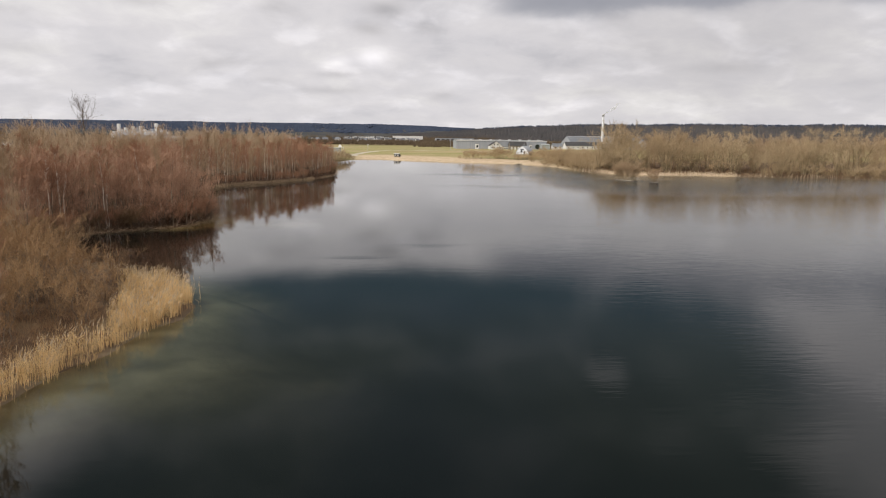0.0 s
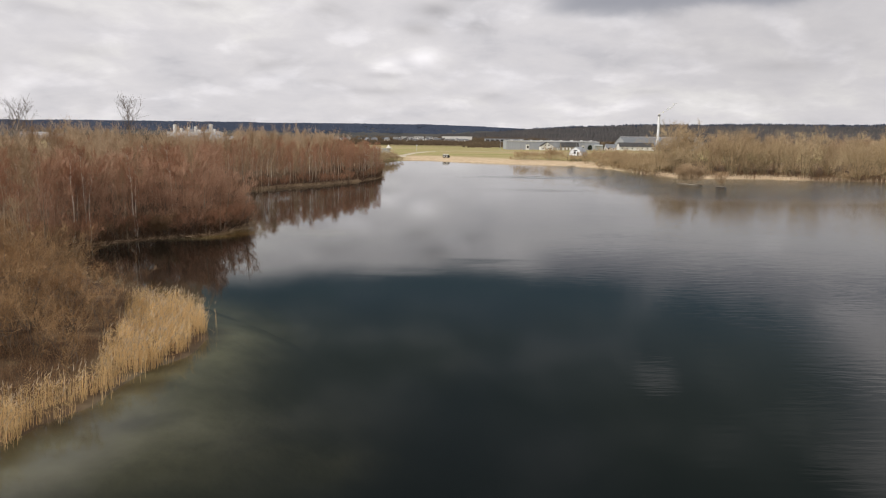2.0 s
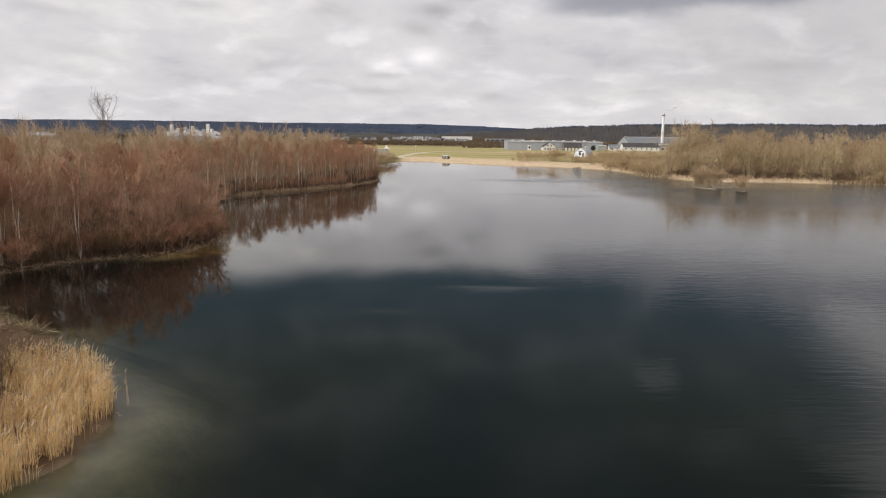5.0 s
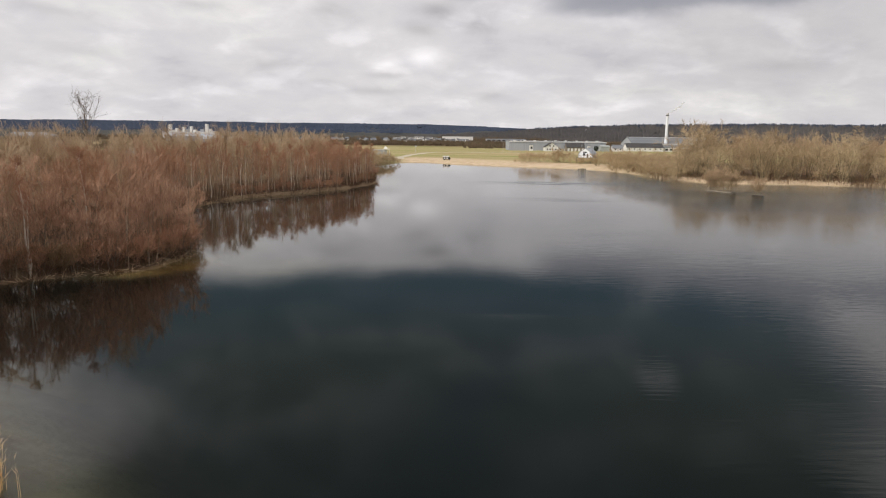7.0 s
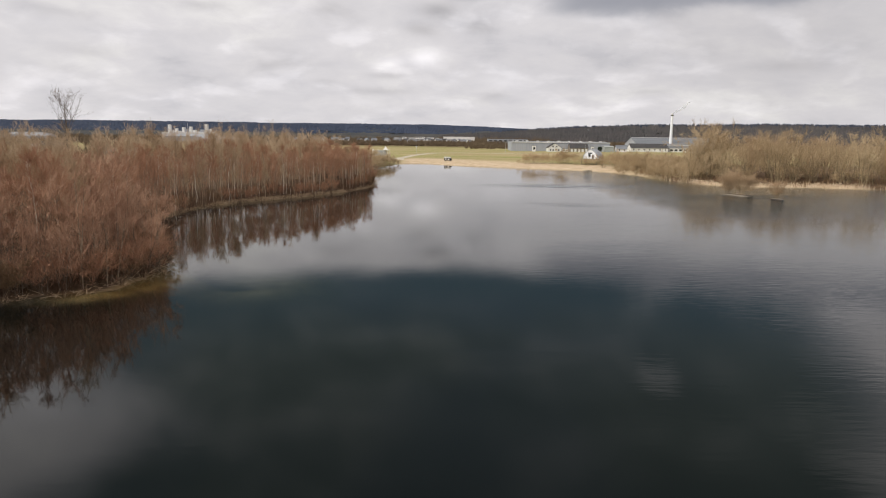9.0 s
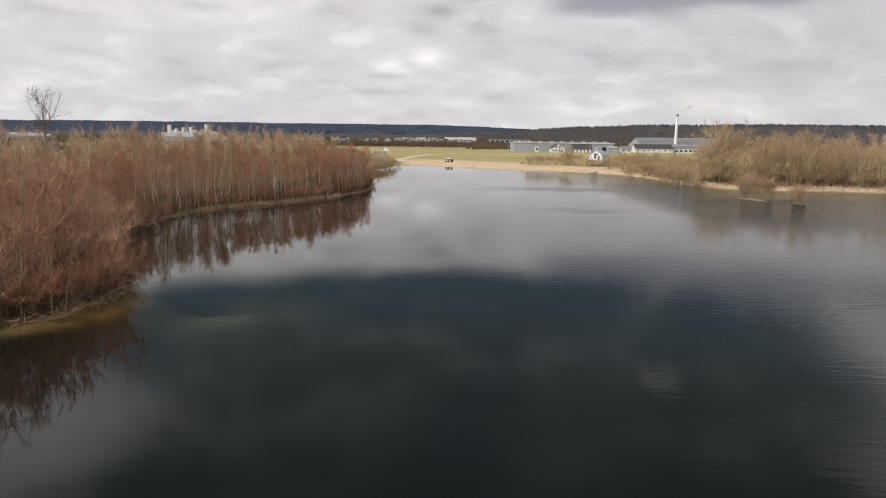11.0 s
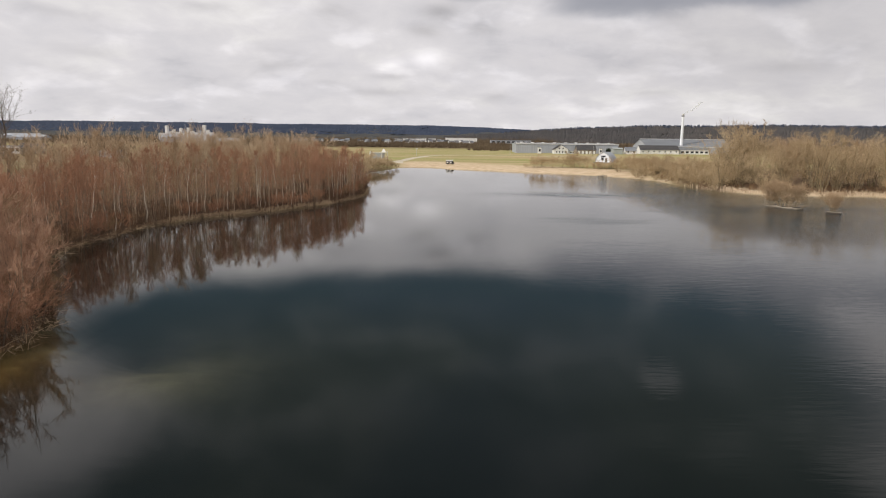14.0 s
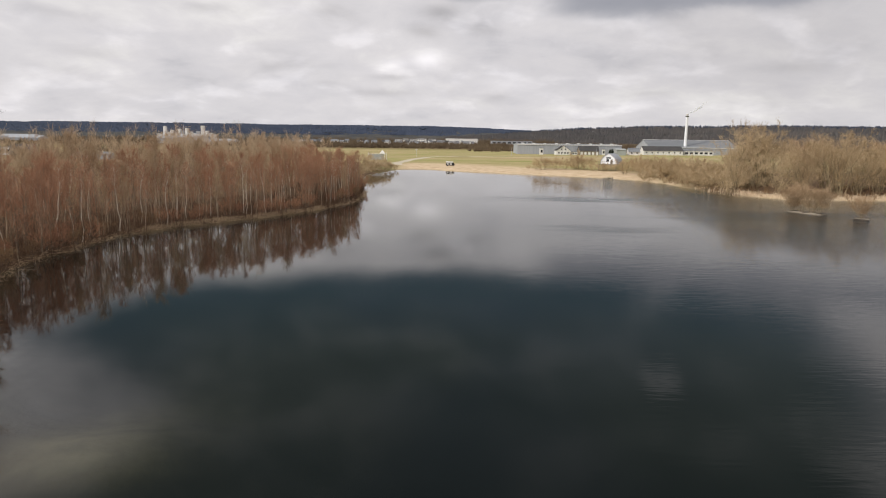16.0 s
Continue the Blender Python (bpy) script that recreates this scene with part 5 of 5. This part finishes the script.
# play frame with a small white roof near the spit
fx, fy = -43.0, 545.0
pav = thing("play_frame", pose(fx, fy, ground_at(fx, fy), 0, 0, 3), "white climbing frame with netting and pointed roof", "play frame")
for x, lean in ((-6.6, 1.2), (-6.2, 1.2), (6.6, -0.6)):
    v, q = rods(np.array([[x, 0, -0.3]]), np.array([[x + lean, 0, 5.6]]), 0.22, 0.16, 6)
    part("post", joined("post", (v, q)), M_WHITE, pav)
part("net", boxed(-5.6, -0.06, 0.7, 4.4, 0.06, 4.4), M_NET, pav)
part("beam", boxed(-5.4, -0.12, 4.45, 6.2, 0.12, 4.75), M_WHITE, pav)
tent = bmesh.new()
bmesh.ops.create_cone(tent, cap_ends=True, segments=4, radius1=2.4, radius2=0.05, depth=2.4, matrix=pose(3.6, 0, 6.1, 0, 0, 45))
part("roof", tent, M_WHITE, pav)
for x in (2.1, 5.1):
    for y in (-1.5, 1.5):
        part("leg", boxed(x - 0.1, y - 0.1, -0.3, x + 0.1, y + 0.1, 4.9), M_WHITE, pav)

# sign mast and posts in the meadow
sign = thing("sign_post", pose(-21, 640, ground_at(-21, 640)), "pale post with a small cross board in the meadow", "sign")
part("post", boxed(-0.12, -0.12, -0.3, 0.12, 0.12, 6.2), M_CONCRETE, sign)
part("board", boxed(-0.9, -0.2, 5.2, 0.9, -0.123, 5.8), M_CONCRETE, sign)
for x, y in ((142, 735), (118, 800), (60, 700)):
    pole = thing("lamp_post", pose(x, y, ground_at(x, y)), "slim grey lamp post beside the works", "lamp post")
    part("pole", lathe([(0.16, -0.2), (0.09, 8.0)], 8), M_METAL, pole)
    part("lamp_head", boxed(-0.2, -1.1, 7.95, 0.2, 0.1, 8.15, bevel=0.04), M_METAL, pole)

# logs and a jetty on the beach
for x, y, r in ((22.5, 424, 10), (26.5, 423, -25), (70, 409, 35), (-1, 460, 60)):
    v, q = rods(np.array([[-1.1, 0, 0.2], [0.2, 0.05, 0.24]]), np.array([[0.2, 0.05, 0.24], [1.3, 0.2, 0.2]]), [0.24, 0.22], [0.22, 0.14], 8)
    log = tagged(new("log", joined("log", (v, q))), "dark weathered log lying on the beach", "log", "logs on the beach")
    log.data.materials.append(M_DARK_WOOD)
    log.matrix_basis = pose(x, y, ground_at(x, y) - 0.03, 0, 0, r)
jetty = thing("jetty", pose(75, 401, 0, 0, 0, -35), "small dark timber jetty at the beach", "jetty")
for k in range(9):
    part("plank", boxed(-0.85, -4 + k * 0.62, 0.62, 0.85, -3.45 + k * 0.62, 0.70), M_TIMBER, jetty)
for x in (-0.8, 0.8):
    part("bearer", boxed(x - 0.08, -4.1, 0.45, x + 0.08, 1.7, 0.617), M_DARK_WOOD, jetty)
    for y in (-3.9, -1.6, 1.2):
        part("pile", boxed(x * 1.18 - 0.1, y - 0.1, -1.6, x * 1.18 + 0.1, y + 0.1, 1.1), M_DARK_WOOD, jetty)

# rafts with brush on them
raft = thing("log_raft", pose(92.6, 265, 0, 0, 0, -65.5), "long low raft of pale weathered logs", "raft")
for k in range(5):
    y = -1.0 + 0.5 * k
    v, q = rods(np.array([[-5.0 + 0.2 * (k % 2), y, 0.12]]), np.array([[4.9 - 0.25 * (k % 3), y + 0.05, 0.14]]), 0.24, 0.20, 8)
    part("log", joined("log", (v, q)), M_TIMBER, raft)
for x in (-3.8, 0, 3.6):
    part("cross_beam", boxed(x - 0.12, -1.35, 0.34, x + 0.12, 1.35, 0.5), M_DARK_WOOD, raft)
part("cross_beam", boxed(4.2, -1.0, 0.34, 6.6, -0.85, 0.46), M_DARK_WOOD, raft)
deck = thing("raft", pose(98.4, 251.5, 0, 0, 0, -38) @ Matrix.Scale(0.8, 4), "small floating raft with dark sides and pale deck", "raft")
part("float", boxed(-1.9, -1.3, -0.35, 1.9, 1.3, 0.42, bevel=0.05), M_DARK_WOOD, deck)
for k in range(7):
    part("plank", boxed(-1.95 + k * 0.56, -1.4, 0.423, -1.43 + k * 0.56, 1.4, 0.5), M_TIMBER, deck)
for x, y, h in ((-0.4, -0.3, 1.9), (0.15, 0.2, 2.2), (0.7, -0.1, 1.6)):
    part("post", boxed(x - 0.045, y - 0.045, 0.5, x + 0.045, y + 0.045, h), M_TIMBER, deck)
RAFT_BRUSH = [tree_kind("raft_shrub", "bare tan willow brush growing on the raft", "shrub", "brush on the rafts", M_WILLOW_BARK, M_TWIG_TAN,
                        seed=120 + i, h=4.2, r=0.05, start=0.05, limbs=32, reach=1.9, rise=0.8, subs=5, twigs=900, twig=1.3, thick=0.022, stems=5, spread=2.6, sway=0.4) for i in range(2)]
for k, (x, y, z, s_) in enumerate(((90.9, 268.8, 0.42, 1.25), (92.0, 266.4, 0.42, 1.45), (93.2, 264.0, 0.42, 1.2), (94.2, 262.2, 0.42, 0.85), (98.2, 251.9, 0.5, 0.95))):
    RAFT_BRUSH[k % 2](pose(x, y, z, 0, 0, 77 * k) @ Matrix.Scale(s_, 4))

# shrubs on the beach and at the tip of the spit
BEACH = [(46, 462, 0.45), (50, 459, 0.7), (53, 458, 1.05), (56, 460, 1.2), (60, 457, 1.0), (65, 458, 0.85), (69, 456, 1.2), (72, 457, 1.35), (75, 455, 1.15), (78, 450, 0.9), (82, 446, 0.7), (86, 443, 0.6), (84, 447, 0.42), (89, 446.5, 0.4), (93, 449, 0.5), (82.5, 455, 0.5), (95, 440, 1.1), (98, 431, 1.2), (99, 420, 1.1), (102, 408, 1.2),
         (-8, 452, 0.6), (-34, 438, 1.0), (-36, 425, 0.9), (-30, 448, 0.9), (-28, 457, 0.75), (-32, 441, 0.8), (-29, 452, 0.7), (-25, 463, 0.55), (-35, 431, 0.8), (-33, 455, 1.0), (-37, 445, 1.1), (-38, 412, 0.9), (-35, 370, 1.0), (-32, 350, 1.1), (-38, 390, 1.2), (-42, 470, 1.2), (-46, 500, 1.1)]
for k, (x, y, s_) in enumerate(BEACH):
    FARSHRUB[k % 3](pose(x, y, ground_at(x, y), 0, 0, 61 * k) @ Matrix.Scale(s_, 4))

# small dark evergreen in front of the long hall
M_YEW = island_material("dark evergreen leaves", [(0.018, 0.026, 0.016), (0.03, 0.042, 0.024), (0.05, 0.064, 0.036)])
gy_ = np.random.default_rng(77)
yew = thing("evergreen_tree", pose(163.6, 768, ground_at(163.6, 768)), "small rounded dark evergreen in front of the hall", "tree")
part("trunk", lathe([(0.28, -0.3), (0.2, 1.2), (0.1, 4.0)], 8), M_BARK, yew)
ball_ = unit(gy_.normal(0, 1, (900, 3)))
from_ = ball_ * gy_.uniform(0.5, 1.0, (900, 1)) * np.array([2.4, 2.4, 2.6]) * (1 + 0.18 * ripple(ball_[:, 0] * 9, ball_[:, 2] * 9, 0.5))[:, None] + np.array([0, 0, 3.2])
part("crown", joined("crown", spikes(from_, from_ + unit(ball_ + gy_.normal(0, 0.6, (900, 3))) * 0.7, 0.13)), M_YEW, yew)
